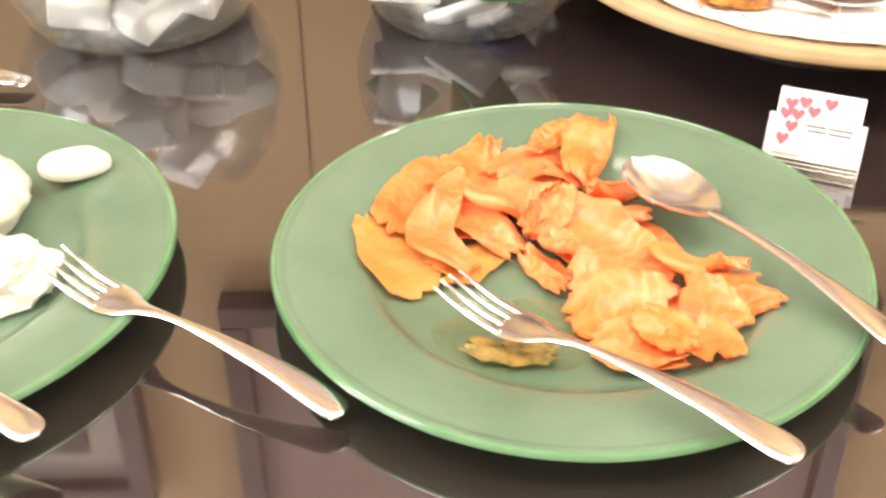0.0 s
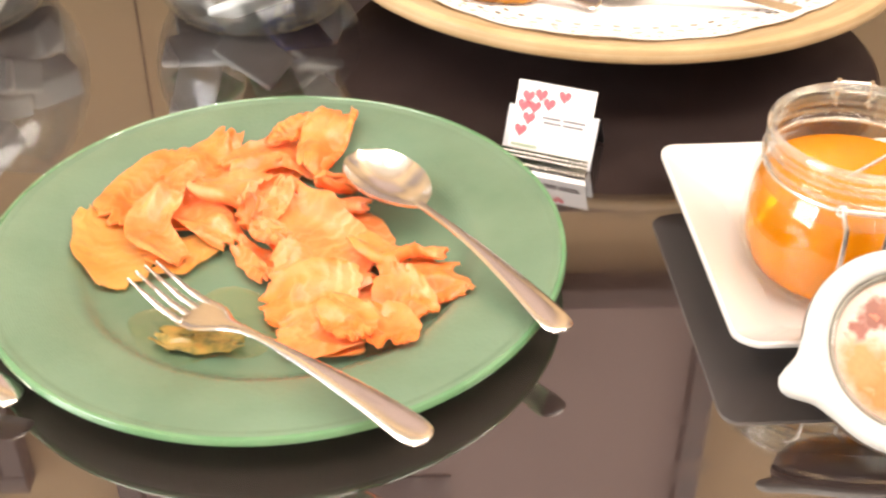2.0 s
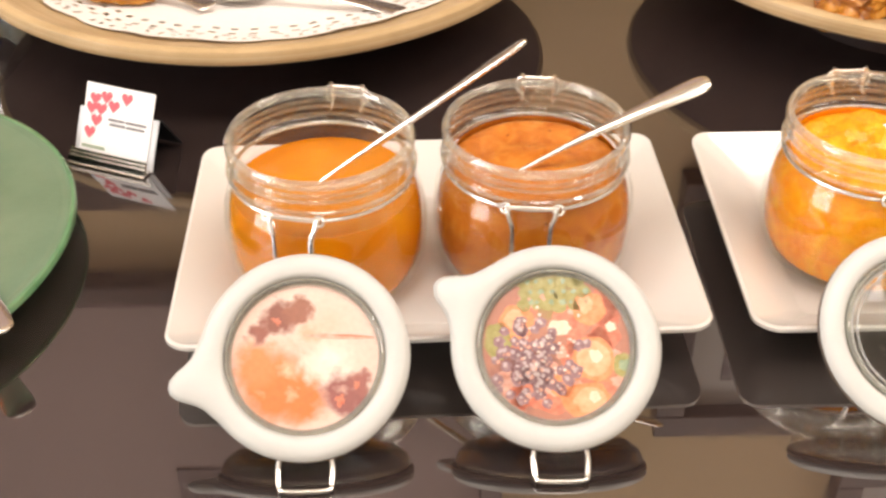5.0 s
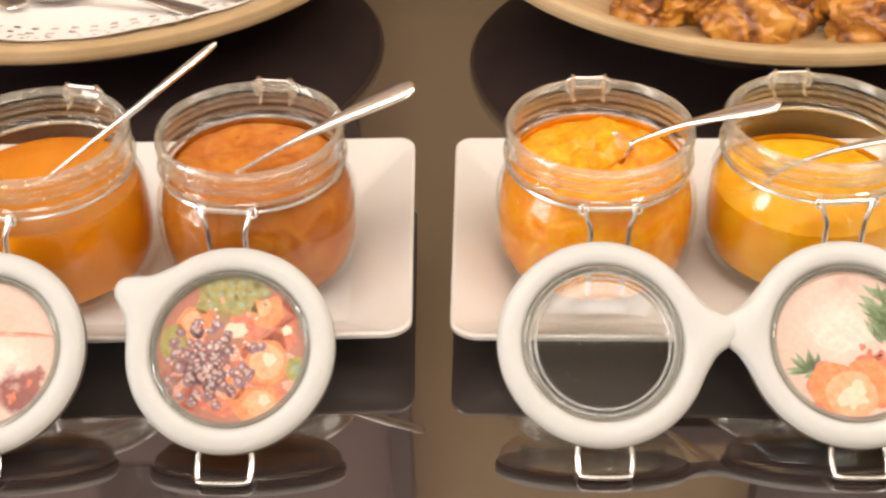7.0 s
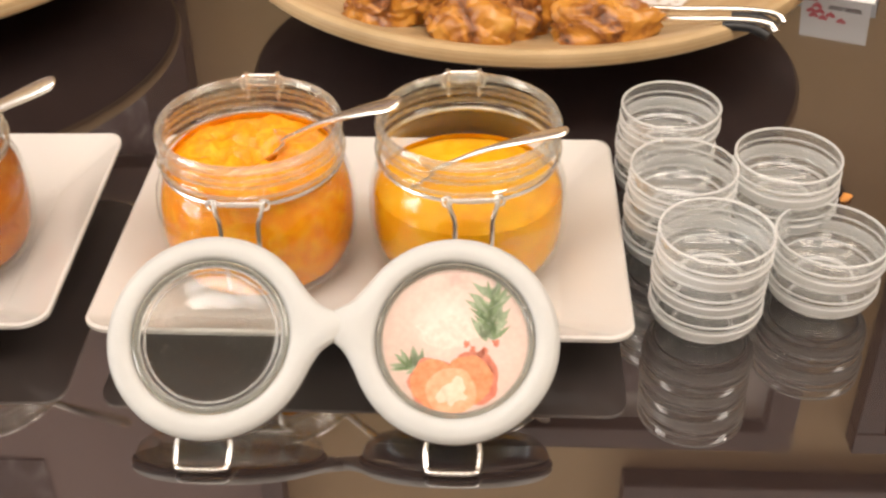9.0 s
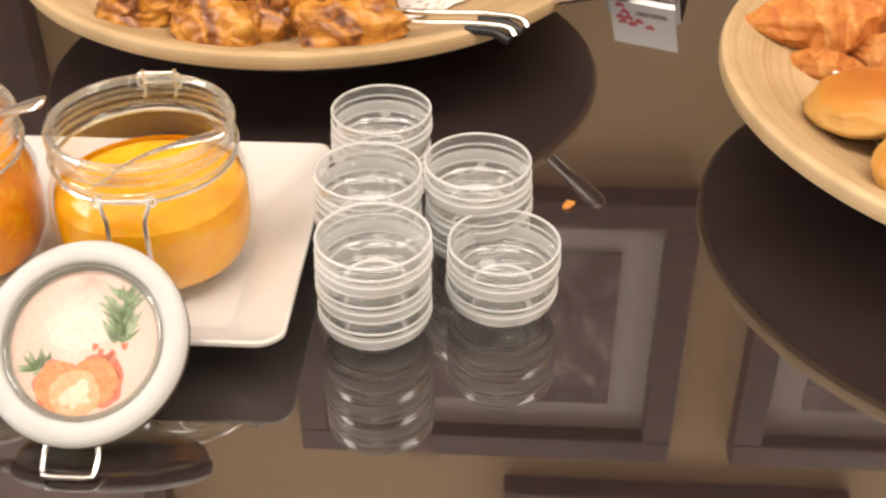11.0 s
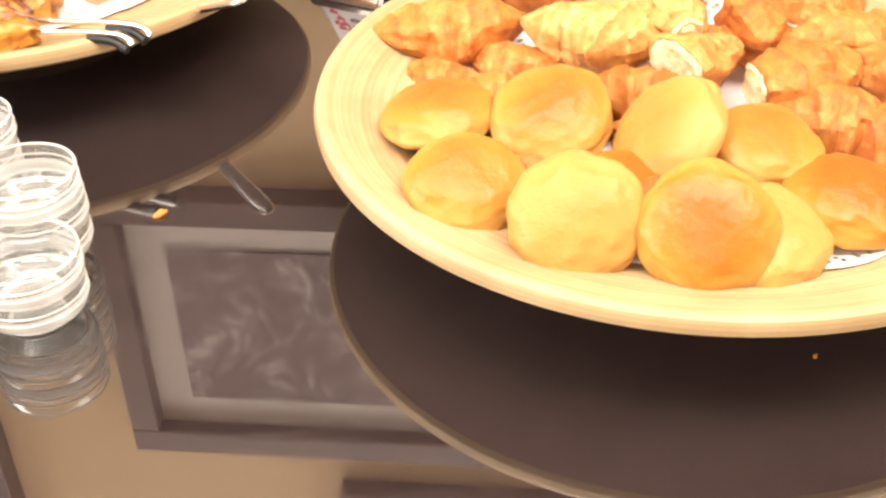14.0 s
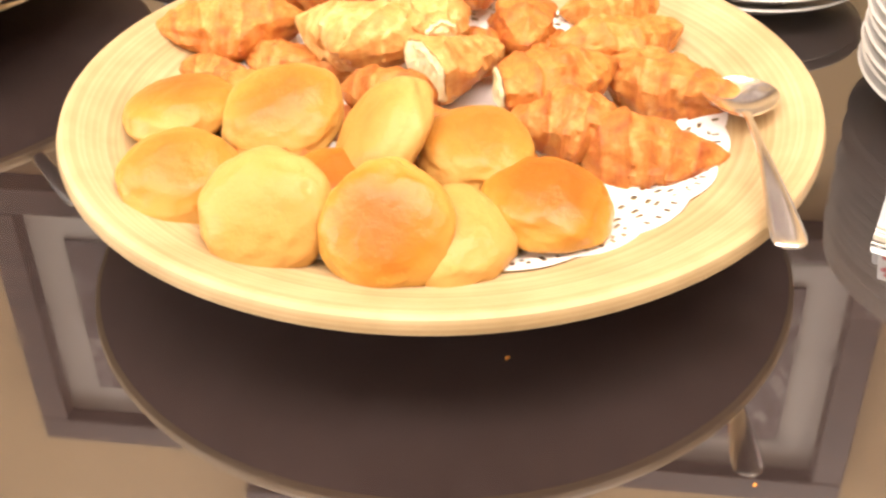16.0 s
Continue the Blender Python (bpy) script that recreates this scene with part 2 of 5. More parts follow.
    bmesh.ops.recalc_face_normals(bm, faces=bm.faces)
    return bm


def box(x0, x1, y0, y1, z0, z1, bevel=0.0, bm=None):
    fresh = bmesh.new()
    bmesh.ops.create_cube(fresh, size=1)
    bmesh.ops.transform(fresh, verts=fresh.verts, matrix=Matrix.Translation(((x0 + x1) / 2, (y0 + y1) / 2, (z0 + z1) / 2)) @ Matrix.Diagonal((x1 - x0, y1 - y0, z1 - z0, 1)))
    if bevel:
        bmesh.ops.bevel(fresh, geom=fresh.edges, offset=bevel, segments=2, affect="EDGES", profile=0.5)
    return fresh


def rounded_ring(w, d, r, n=6):
    """Corner-rounded rectangle outline, counter-clockwise."""
    out = []
    for cx, cy, a0 in ((w / 2 - r, d / 2 - r, 0), (-w / 2 + r, d / 2 - r, 90), (-w / 2 + r, -d / 2 + r, 180), (w / 2 - r, -d / 2 + r, 270)):
        for k in range(n + 1):
            a = radians(a0 + 90 * k / n)
            out.append((cx + r * math.cos(a), cy + r * math.sin(a)))
    return out


# ---- the room ----
def structure(name, bm, material, label, category, smooth=False):
    return tagged(part(name, bm, material, smooth=smooth), label, category, kind="structure")


structure("floor", box(-2.6, 4.35, -3.2, 1.4, -0.1, 0.0), M_FLOOR, "brown floor below the buffet table", "floor")
structure("ceiling", box(-2.6, 4.35, -3.2, 1.4, 2.7, 2.8), M_CEIL, "plain white ceiling over the buffet", "ceiling")
structure("wall_north", box(-2.6, 4.35, WALL, WALL + 0.15, 0, 2.7), M_WALL, "beige painted wall behind the buffet", "wall")
# unseen walls, added near-white to bounce light onto the glass and steel
M_PALE = mat("cream_wall_paint", (0.74, 0.68, 0.58), 0.85)
v = coords(M_PALE)
colour_in(M_PALE, ramp(M_PALE, noise_tex(M_PALE, v, 2.0), [(0.3, (0.72, 0.66, 0.56)), (0.7, (0.76, 0.70, 0.60))]))
structure("wall_east", box(4.2, 4.35, -3.2, 1.4, 0, 2.7), M_PALE, "unseen cream side wall, added to bounce light", "wall")
structure("wall_south", box(-2.6, 4.2, -3.2, -3.05, 0, 2.7), M_PALE, "unseen cream wall facing the buffet, added to bounce light", "wall")
for k, (y0, y1, z0, z1) in enumerate(((-3.05, 1.155, 0, 0.80), (-3.05, 1.155, 2.40, 2.7), (-3.05, -1.95, 0.80, 2.40), (0.45, 1.155, 0.80, 2.40))):
    structure("wall_west_%d" % (k + 1), box(-2.55, -2.40, y0, y1, z0, z1), M_PALE, "cream wall around the daylight window", "wall")
window = thing("window_1", (-2.44, -0.75, 1.60), label="white mullioned window that lets the daylight in", category="window", kind="structure")
M_FRAME = mat("white_window_paint", (0.78, 0.77, 0.74), 0.45)
for y in (-1.17, -0.36, 0.0, 0.36, 1.17):
    part("mullion", box(-0.03, 0.03, y - 0.03, y + 0.03, -0.80, 0.80, 0.004), M_FRAME, window, smooth=False)
for z in (-0.77, -0.18, 0.24, 0.77):
    part("transom", box(-0.026, 0.026, -1.20, 1.20, z - 0.03, z + 0.03, 0.004), M_FRAME, window, smooth=False)
M_SEAM = mat("brown_joint_strip", (0.26, 0.17, 0.10), 0.7)
# joint between two panels of the north wall
structure("trim", box(-0.0095, -0.0070, WALL - 0.0010, WALL, 0, 2.7), M_SEAM, "thin dark joint strip between wall panels", "trim")


# ---- the table ----
table = thing("buffet_table", (0.8, 0.74, 0), label="long buffet table with a dark reflecting glass top", category="table")
TX0, TX1, TY0, TY1 = -1.6, 2.4, 0.352, 1.11
part("tabletop", box(TX0 - 0.8, TX1 - 0.8, TY0 - 0.74, TY1 - 0.74, T - 0.012, T, 0.0015), M_TABLE, table, "dark brown polished glass top", smooth=False)
part("apron", box(TX0 - 0.77, TX1 - 0.83, TY0 - 0.71, TY1 - 0.77, T - 0.09, T - 0.0121), M_DARKWOOD, table, smooth=False)
for x in (TX0 + 0.1, 0.4, TX1 - 0.1):
    for y in (TY0 + 0.09, TY1 - 0.09):
        part("leg", box(x - 0.83, x - 0.77, y - 0.77, y - 0.71, 0, T - 0.09, 0.004), M_DARKWOOD, table, smooth=False)


# ---- pictures on the wall ----
def picture(x0, x1, z0, z1, rail, mount, depth=0.035, paper=None):
    cx, cz = (x0 + x1) / 2, (z0 + z1) / 2
    w, h = x1 - x0, z1 - z0
    p = thing("framed_picture", (cx, WALL, cz), label="dark wooden picture frame with a %s mount on the wall" % ("brown" if paper else "pale"), category="picture", group="pictures on the wall")
    e = 0.001
    part("frame_rail", box(-w / 2, w / 2, -depth, -e, h / 2 - rail, h / 2, 0.002), M_DARKWOOD, p, smooth=False)
    part("frame_rail", box(-w / 2, w / 2, -depth, -e, -h / 2, -h / 2 + rail, 0.002), M_DARKWOOD, p, smooth=False)
    part("frame_stile", box(-w / 2, -w / 2 + rail, -depth, -e, -h / 2 + rail, h / 2 - rail, 0.002), M_DARKWOOD, p, smooth=False)
    part("frame_stile", box(w / 2 - rail, w / 2, -depth, -e, -h / 2 + rail, h / 2 - rail, 0.002), M_DARKWOOD, p, smooth=False)
    iw, ih = w / 2 - rail, h / 2 - rail
    part("mount", box(-iw, iw, -0.012, -e, -ih, ih), paper or M_MAT, p, smooth=False)
    part("print", box(-iw + mount, iw - mount, -0.016, -0.0121, -ih + mount, ih - mount), M_PRINT, p, smooth=False)
    return p


for x0 in (0.841, 1.390):
    picture(x0, x0 + 0.471, 1.082, 1.479, 0.036, 0.046)
picture(1.104, 1.560, 1.548, 1.968, 0.036, 0.048)
picture(-0.702, -0.239, 1.120, 1.540, 0.030, 0.048)
picture(-0.125, 0.645, 1.215, 1.985, 0.030, 0.300, paper=M_MAT_BROWN)
picture(0.150, 0.600, 0.800, 1.105, 0.050, 0.004)


# ---- bowls and plates ----
BOWL = [(0, 0.012), (0.085, 0.012), (0.088, 0.0), (0.098, 0.0), (0.102, 0.010), (0.13, 0.020), (0.17, 0.033), (0.205, 0.047), (0.2185, 0.0535),
        (0.2215, 0.056), (0.2220, 0.0600), (0.2205, 0.0640), (0.2170, 0.0655), (0.2130, 0.0645), (0.195, 0.0565), (0.165, 0.0475), (0.13, 0.041), (0.09, 0.037), (0.04, 0.035), (0, 0.035)]


def bamboo_bowl(x, y, label, lift=0.0, rz=0.0):
    b = thing("bamboo_bowl", (x, y, T), rz, label, "bowl", "bamboo bowls on the buffet")
    rows = [(r, z + (lift if z > 0.011 else 0)) for r, z in BOWL]
    part("bowl_body", lathe([(rows[8][0] - 0.03, rows[8][1] - 0.002)] + rows[8:], 128), M_BAMBOO, b)
    part("underside", lathe(rows[:9], 96), M_LACQUER, b, "dark lacquered underside")
    return b


bamboo_bowl(1.4456, 0.680, "wide coiled bamboo bowl holding buns and croissants")
bamboo_bowl(0.9442, 0.8986, "wide coiled bamboo bowl holding dark pastries")
bamboo_bowl(0.4291, 0.9103, "wide coiled bamboo platter with a paper doily", -0.004)

PLATE = [(0, 0.002), (0.066, 0.002), (0.068, 0.0), (0.080, 0.0), (0.090, 0.0015), (0.100, 0.0040), (0.110, 0.0095), (0.140, 0.0145), (0.1550, 0.0165), (0.1570, 0.0180),
         (0.1570, 0.0196), (0.1556, 0.0208), (0.1528, 0.0210), (0.1512, 0.0202), (0.1496, 0.0202), (0.1470, 0.0204), (0.130, 0.0185), (0.114, 0.0158), (0.1085, 0.0135), (0.1050, 0.0098), (0.1000, 0.0066), (0.094, 0.0055), (0.05, 0.0050), (0, 0.0050)]


def green_plate(x, y, label):
    b = thing("glass_plate", (x, y, T), 0, label, "plate", "green glass plates")
    part("plate_body", lathe(PLATE, 128), M_GREEN, b)
    part("edge", lathe([(0.1540, 0.0200), (0.1555, 0.0214), (0.1572, 0.0212), (0.1582, 0.0198), (0.1582, 0.0182), (0.1570, 0.0172), (0.1550, 0.0172), (0.1540, 0.0184)], 128, True), M_GREEN_EDGE_LIT, b, "green glass edge coloured brighter for the light caught in it")
    return b


green_plate(0.1957, 0.5515, "green glass plate of smoked salmon on the table")
green_plate(-0.1726, 0.5526, "green glass plate of mozzarella on the table")


# ---- trays and jars ----
def tray(corners, label):
    """corners: front left, front right, back right, back left at the rim."""
    cx, cy = sum(c[0] for c in corners) / 4, sum(c[1] for c in corners) / 4
    ax = Vector((corners[1][0] - corners[0][0] + corners[2][0] - corners[3][0], corners[1][1] - corners[0][1] + corners[2][1] - corners[3][1]))
    rz = math.degrees(math.atan2(ax.y, ax.x))
    w = ax.length / 2
    d = (Vector(corners[3]) + Vector(corners[2]) - Vector(corners[0]) - Vector(corners[1])).length / 2
    t = thing("serving_tray", (cx, cy, T), rz, label, "tray", "white porcelain trays")
    bm = bmesh.new()
    # rows: inset, height, corner radius, lift of the corners
    rows = [(0.052, 0.0, 0.020, 0), (0.046, 0.001, 0.022, 0), (0.040, 0.004, 0.022, 0), (0.022, 0.011, 0.018, 0.002), (0.004, 0.0185, 0.013, 0.005), (0.0, 0.0205, 0.012, 0.006),
            (0.0, 0.0225, 0.012, 0.006), (0.0015, 0.0235, 0.011, 0.006), (0.0045, 0.0225, 0.009, 0.0055), (0.018, 0.0165, 0.007, 0.003), (0.0335, 0.0082, 0.006, 0.0006), (0.0350, 0.0072, 0.006, 0), (0.060, 0.0070, 0.006, 0)]
    rings = []
    for inset, z, r, up in rows:
        ring = []
        for px, py in rounded_ring(w - 2 * inset, d - 2 * inset, r):
            near = (abs(px) / (w / 2)) ** 4 * (abs(py) / (d / 2)) ** 4
            ring.append(bm.verts.new((px, py, z + up * near)))
        rings.append(ring)
    for a, b in zip(rings, rings[1:]):
        for k in range(len(a)):
            m = (k + 1) % len(a)
            bm.faces.new((a[k], a[m], b[m], b[k]))
    bm.faces.new(rings[0][::-1])
    bm.faces.new(rings[-1])
    bmesh.ops.recalc_face_normals(bm, faces=bm.faces)
    part("tray_body", bm, M_PORCELAIN, t)
    return t


tray([(0.4245, 0.4460), (0.6970, 0.4535), (0.6900, 0.6410), (0.4180, 0.6310)], "white porcelain tray under the honey and jam jars")
tray([(0.7180, 0.4530), (0.9900, 0.4510), (0.9900, 0.6400), (0.7130, 0.6390)], "white porcelain tray under the orange jam jars")

JAR_OUT = [(0, 0.001), (0.038, 0.0), (0.044, 0.0020), (0.0500, 0.0075), (0.0532, 0.016), (0.0542, 0.028), (0.0540, 0.042), (0.0524, 0.052), (0.0492, 0.0595), (0.0468, 0.0630), (0.0460, 0.0655), (0.0466, 0.0675), (0.0486, 0.0690),
           (0.0490, 0.0710), (0.0478, 0.0727), (0.0472, 0.0740), (0.0472, 0.0818), (0.0480, 0.0832), (0.0487, 0.085), (0.0482, 0.087), (0.0467, 0.0878)]
JAR_IN = [(0.0455, 0.0868), (0.0447, 0.084), (0.0440, 0.073), (0.0436, 0.0650), (0.0460, 0.0595), (0.0494, 0.052), (0.0510, 0.042), (0.0512, 0.028), (0.0500, 0.017), (0.0465, 0.009), (0.041, 0.006), (0.0, 0.005)]


def inside(z):
    pts = JAR_IN[::-1]
    for (r0, z0), (r1, z1) in zip(pts, pts[1:]):
        if z0 <= z <= z1:
            return r0 + (r1 - r0) * (z - z0) / (z1 - z0)
    return 0.043


def wire_ring(r, z, n=48):
    return [(r * math.cos(2 * math.pi * k / n), r * math.sin(2 * math.pi * k / n), z) for k in range(n)]


def add_wires(j):
    """Neck ring, hinge at the back and latch at the front of a bail jar."""
    part("neck_wire", tube(wire_ring(0.0474, 0.0660), 0.0011, closed=True), M_WIRE, j)
    hinge = part("hinge_wire", tube([(-0.0085, 0.0486, 0.0730), (-0.0085, 0.0525, 0.0740), (-0.0085, 0.0535, 0.0765), (-0.0085, 0.0532, 0.0795), (0.0085, 0.0532, 0.0795), (0.0085, 0.0535, 0.0765), (0.0085, 0.0525, 0.0740), (0.0085, 0.0486, 0.0730)], 0.0009), M_WIRE, j)
    part("hinge_bar", tube([(-0.0086, 0.0534, 0.0852), (0.0086, 0.0534, 0.0852)], 0.0008, 6), M_WIRE, hinge)
    for sgn in (-1, 1):
        part("hinge_post", tube([(sgn * 0.0085, 0.0536, 0.0765), (sgn * 0.0087, 0.0534, 0.0868)], 0.0013), M_WIRE, hinge)
        part("hinge_loop", tube(spline([(sgn * 0.0087, 0.0530, 0.0855), (sgn * 0.0112, 0.0535, 0.0835), (sgn * 0.0118, 0.0530, 0.0795), (sgn * 0.0100, 0.0520, 0.0760)], 4), 0.0008, 6), M_WIRE, hinge)
    part("latch_bar", tube([(-0.0135, -0.0470, 0.0670), (-0.0130, -0.0520, 0.0700), (0.0130, -0.0520, 0.0700), (0.0135, -0.0470, 0.0670)], 0.0013), M_WIRE, j)
    for sgn in (-1, 1):
        part("latch_wire", tube(spline([(sgn * 0.0125, -0.0520, 0.0705), (sgn * 0.0112, -0.0545, 0.0660), (sgn * 0.0095, -0.0560, 0.0610), (sgn * 0.0092, -0.0570, 0.0520), (sgn * 0.0090, -0.0565, 0.0380), (sgn * 0.0085, -0.0560, 0.0200)], 5), 0.0013), M_WIRE, j)
        part("latch_loop", tube(wire_ring(0.0024, 0), 0.0008, 6, True), M_WIRE, j).matrix_local = pose(sgn * 0.0130, -0.0525, 0.0700, 60, 0, 0)


def jam(name, dark, mid, light, rough=0.14, scale=90.0, trans=0.0, specks=None):
    m = mat(name, mid, rough, coat=0.15, trans=trans, ior=1.4)
    v = coords(m)
    big = noise_tex(m, v, scale, 5.0, 0.6, 0.6)
    col = ramp(m, big, [(0.28, dark), (0.5, mid), (0.75, light)])
    if specks:
        vor = node(m, "ShaderNodeTexVoronoi", Scale=170.0)
        link(m, v, vor.inputs["Vector"])
        fac = ramp(m, vor.outputs["Distance"], [(0.10, (1, 1, 1)), (0.17, (0, 0, 0))])
        pick = ramp(m, noise_tex(m, v, 60.0), [(0.55, (0, 0, 0)), (0.6, (1, 1, 1))])
        col = mix_col(m, mix_col(m, 1.0, fac, pick, "MULTIPLY"), col, specks)
    colour_in(m, col)
    bump(m, big, 0.6, 0.003)
    return m


M_HONEY = mat("amber_honey", (0.98, 0.35, 0.01), 0.02, trans=0.52, ior=1.46)
v = coords(M_HONEY)
colour_in(M_HONEY, ramp(M_HONEY, noise_tex(M_HONEY, v, 18.0), [(0.3, (0.95, 0.32, 0.004)), (0.7, (0.99, 0.41, 0.010))]))
M_JAM1 = jam("brown_fruit_jam", (0.41, 0.106, 0.008), (0.52, 0.160, 0.015), (0.62, 0.25, 0.035), specks=(0.05, 0.015, 0.008))
M_JAM2 = jam("orange_marmalade", (0.84, 0.225, 0.003), (0.92, 0.335, 0.004), (0.96, 0.49, 0.018), scale=130.0)
M_JAM3 = jam("yellow_pineapple_jam", (0.88, 0.34, 0.003), (0.92, 0.43, 0.006), (0.95, 0.54, 0.03), scale=55.0)


def lumpy_top(r, z, size, seed, n=40):
    """An uneven surface of preserve, in rings, closed below."""
    bm = bmesh.new()
    rings = []
    rows = 9
    for i in range(rows + 1):
        rr = r * i / rows
        if i == 0:
            rings.append([bm.verts.new((0, 0, z + size * 0.5))])
            continue
        ring = []
        for k in range(n):
            a = 2 * math.pi * k / n
            x, y = rr * math.cos(a), rr * math.sin(a)
            h = noise.fractal(Vector((x * 75 + seed, y * 75, seed)), 0.9, 2.2, 4) * size
            fade = 1 - (i / rows) ** 6
            ring.append(bm.verts.new((x, y, z + h * fade + (0 if i < rows else -0.003))))
        rings.append(ring)
    for k in range(n):
        bm.faces.new((rings[0][0], rings[1][k], rings[1][(k + 1) % n]))
    for a, b in zip(rings[1:], rings[2:]):
        for k in range(n):
            m = (k + 1) % n
            bm.faces.new((a[k], b[k], b[m], a[m]))
    return bm


def full_jar(x, y, fill, content, rz, label, lump=0.0, seed=1.0, what="jam"):
    j = thing("preserving_jar", (x, y, T + 0.0072), rz, label, "jar", "preserving jars on trays")
    part("glass_body", lathe(JAR_OUT + JAR_IN, 96), M_GLASS, j)
    zs = [0.0055] + [z for _, z in JAR_IN[::-1][2:] if z < fill] + [fill]
    rows = [(0, 0.0048)] + [(inside(z) + 0.0003, z) for z in zs]
    if lump:
        part(what, lathe(rows, 64), content, j)
        part(what + "_surface", lumpy_top(inside(fill) + 0.0002, fill, lump, seed), content, j)
    else:
        part(what, lathe(rows + [(inside(fill) - 0.002, fill - 0.0006), (0, fill - 0.0006)], 64), content, j)
    part("rim", lathe([(0.0450, 0.0872), (0.0462, 0.0884), (0.0478, 0.0880), (0.0490, 0.0862), (0.0490, 0.0846), (0.0478, 0.0834), (0.0462, 0.0836), (0.0448, 0.0850)], 96, True), M_RIM, j, "thick rounded glass rim")
    for r, z in ((0.0476, 0.0800), (0.0475, 0.0765), (0.0488, 0.0708)):
        part("neck_ring", lathe([(r - 0.0004, z - 0.0012), (r + 0.0007, z - 0.0006), (r + 0.0009, z), (r + 0.0007, z + 0.0006), (r - 0.0004, z + 0.0012)], 96, True), M_RIM, j, "moulded glass ring at the neck")
    add_wires(j)
    return j


full_jar(0.500, 0.5327, 0.0560, M_HONEY, -12, "open glass jar three quarters full of clear honey", what="honey")
full_jar(0.611, 0.5388, 0.0665, M_JAM1, -6, "open glass jar full of brown fruit jam", 0.0022, 2.0)
full_jar(0.7916, 0.5414, 0.0670, M_JAM2, 2, "open glass jar full of chunky orange marmalade", 0.0075, 5.0)
full_jar(0.9055, 0.5478, 0.0475, M_JAM3, 4, "open glass jar of yellow pineapple jam", 0.0016, 8.0)


# ---- jar lids ----
def spots(m, base, rows, wobble=0.15, scale=90.0):
    """Printed blobs: rows of x, y, radius, colour, softness."""
    c = m.node_tree.nodes.new("ShaderNodeTexCoord")
    nz = node(m, "ShaderNodeTexNoise", Scale=scale, Detail=4.0)
    link(m, c.outputs["Object"], nz.inputs["Vector"])
    sub = m.node_tree.nodes.new("ShaderNodeVectorMath")
    sub.operation = "MULTIPLY_ADD"
    link(m, nz.outputs["Color"], sub.inputs[0])
    sub.inputs[1].default_value = (wobble * 0.04,) * 3
    link(m, c.outputs["Object"], sub.inputs[2])
    vec = sub.outputs[0]
    off = wobble * 0.02
    col = base
    for x, y, r, rgb, soft in rows:
        d = m.node_tree.nodes.new("ShaderNodeVectorMath")
        d.operation = "DISTANCE"
        link(m, vec, d.inputs[0])
        d.inputs[1].default_value = (x + off, y + off, off)
        rm = node(m, "ShaderNodeMapRange")
        rm.inputs[1].default_value, rm.inputs[2].default_value = r, max(r * (1 - soft), 0)
        rm.inputs[3].default_value, rm.inputs[4].default_value = 0.0, 1.0
        link(m, d.outputs["Value"], rm.inputs[0])
        col = mix_col(m, rm.outputs[0], col, rgb)
    fine = ramp(m, noise_tex(m, c.outputs["Object"], 380.0), [(0.3, (0.82, 0.82, 0.82)), (0.7, (1.0, 1.0, 1.0))])
    colour_in(m, mix_col(m, 0.6, col, fine, "MULTIPLY"))
    return m


M_LABEL1 = spots(mat("honey_label_print", rough=0.25, coat=1.0), (0.72, 0.52, 0.44), [
    (0.010, 0.014, 0.016, (0.70, 0.47, 0.37), 0.9), (0.012, -0.002, 0.014, (0.82, 0.70, 0.62), 0.9), (-0.013, -0.014, 0.022, (0.68, 0.20, 0.065), 0.5),
    (-0.023, -0.003, 0.014, (0.70, 0.25, 0.10), 0.6), (-0.001, -0.021, 0.014, (0.68, 0.19, 0.06), 0.6), (-0.008, -0.006, 0.006, (0.78, 0.45, 0.30), 0.8),
    (0.004, -0.005, 0.009, (0.82, 0.66, 0.57), 0.9), (-0.006, -0.019, 0.004, (0.76, 0.38, 0.22), 0.8), (-0.020, -0.017, 0.003, (0.74, 0.32, 0.16), 0.8),
    (-0.012, 0.019, 0.010, (0.25, 0.095, 0.07), 0.4), (-0.003, 0.022, 0.008, (0.30, 0.12, 0.08), 0.4), (-0.021, 0.012, 0.007, (0.28, 0.105, 0.08), 0.5),
    (0.019, -0.018, 0.013, (0.29, 0.11, 0.10), 0.4), (0.026, -0.013, 0.006, (0.34, 0.13, 0.11), 0.5), (0.018, -0.016, 0.004, (0.52, 0.29, 0.25), 0.7), (0.002, 0.010, 0.007, (0.74, 0.40, 0.28), 0.8)], 0.35, 170.0)
M_LABEL2 = spots(mat("fruit_label_print", rough=0.25, coat=1.0), (0.46, 0.20, 0.14), [(0.0, 0.026, 0.016, (0.26, 0.22, 0.07), 0.6), (-0.014, -0.012, 0.018, (0.17, 0.08, 0.08), 0.6), (0.016, -0.010, 0.018, (0.60, 0.24, 0.12), 0.7)], 0.4, 200.0)
M_LABEL4 = spots(mat("pineapple_label_print", rough=0.25, coat=1.0), (0.68, 0.51, 0.43), [(-0.004, 0.008, 0.018, (0.80, 0.70, 0.62), 0.9), (0.000, 0.030, 0.010, (0.60, 0.40, 0.33), 0.8), (0.020, -0.006, 0.012, (0.74, 0.55, 0.48), 0.8)], 0.35, 160.0)


def print_mat(name, a, b, scale=260.0):
    m = mat(name, a, 0.25, coat=1.0)
    colour_in(m, ramp(m, noise_tex(m, coords(m), scale, 5.0, 0.65), [(0.3, a), (0.7, b)]))
    return m


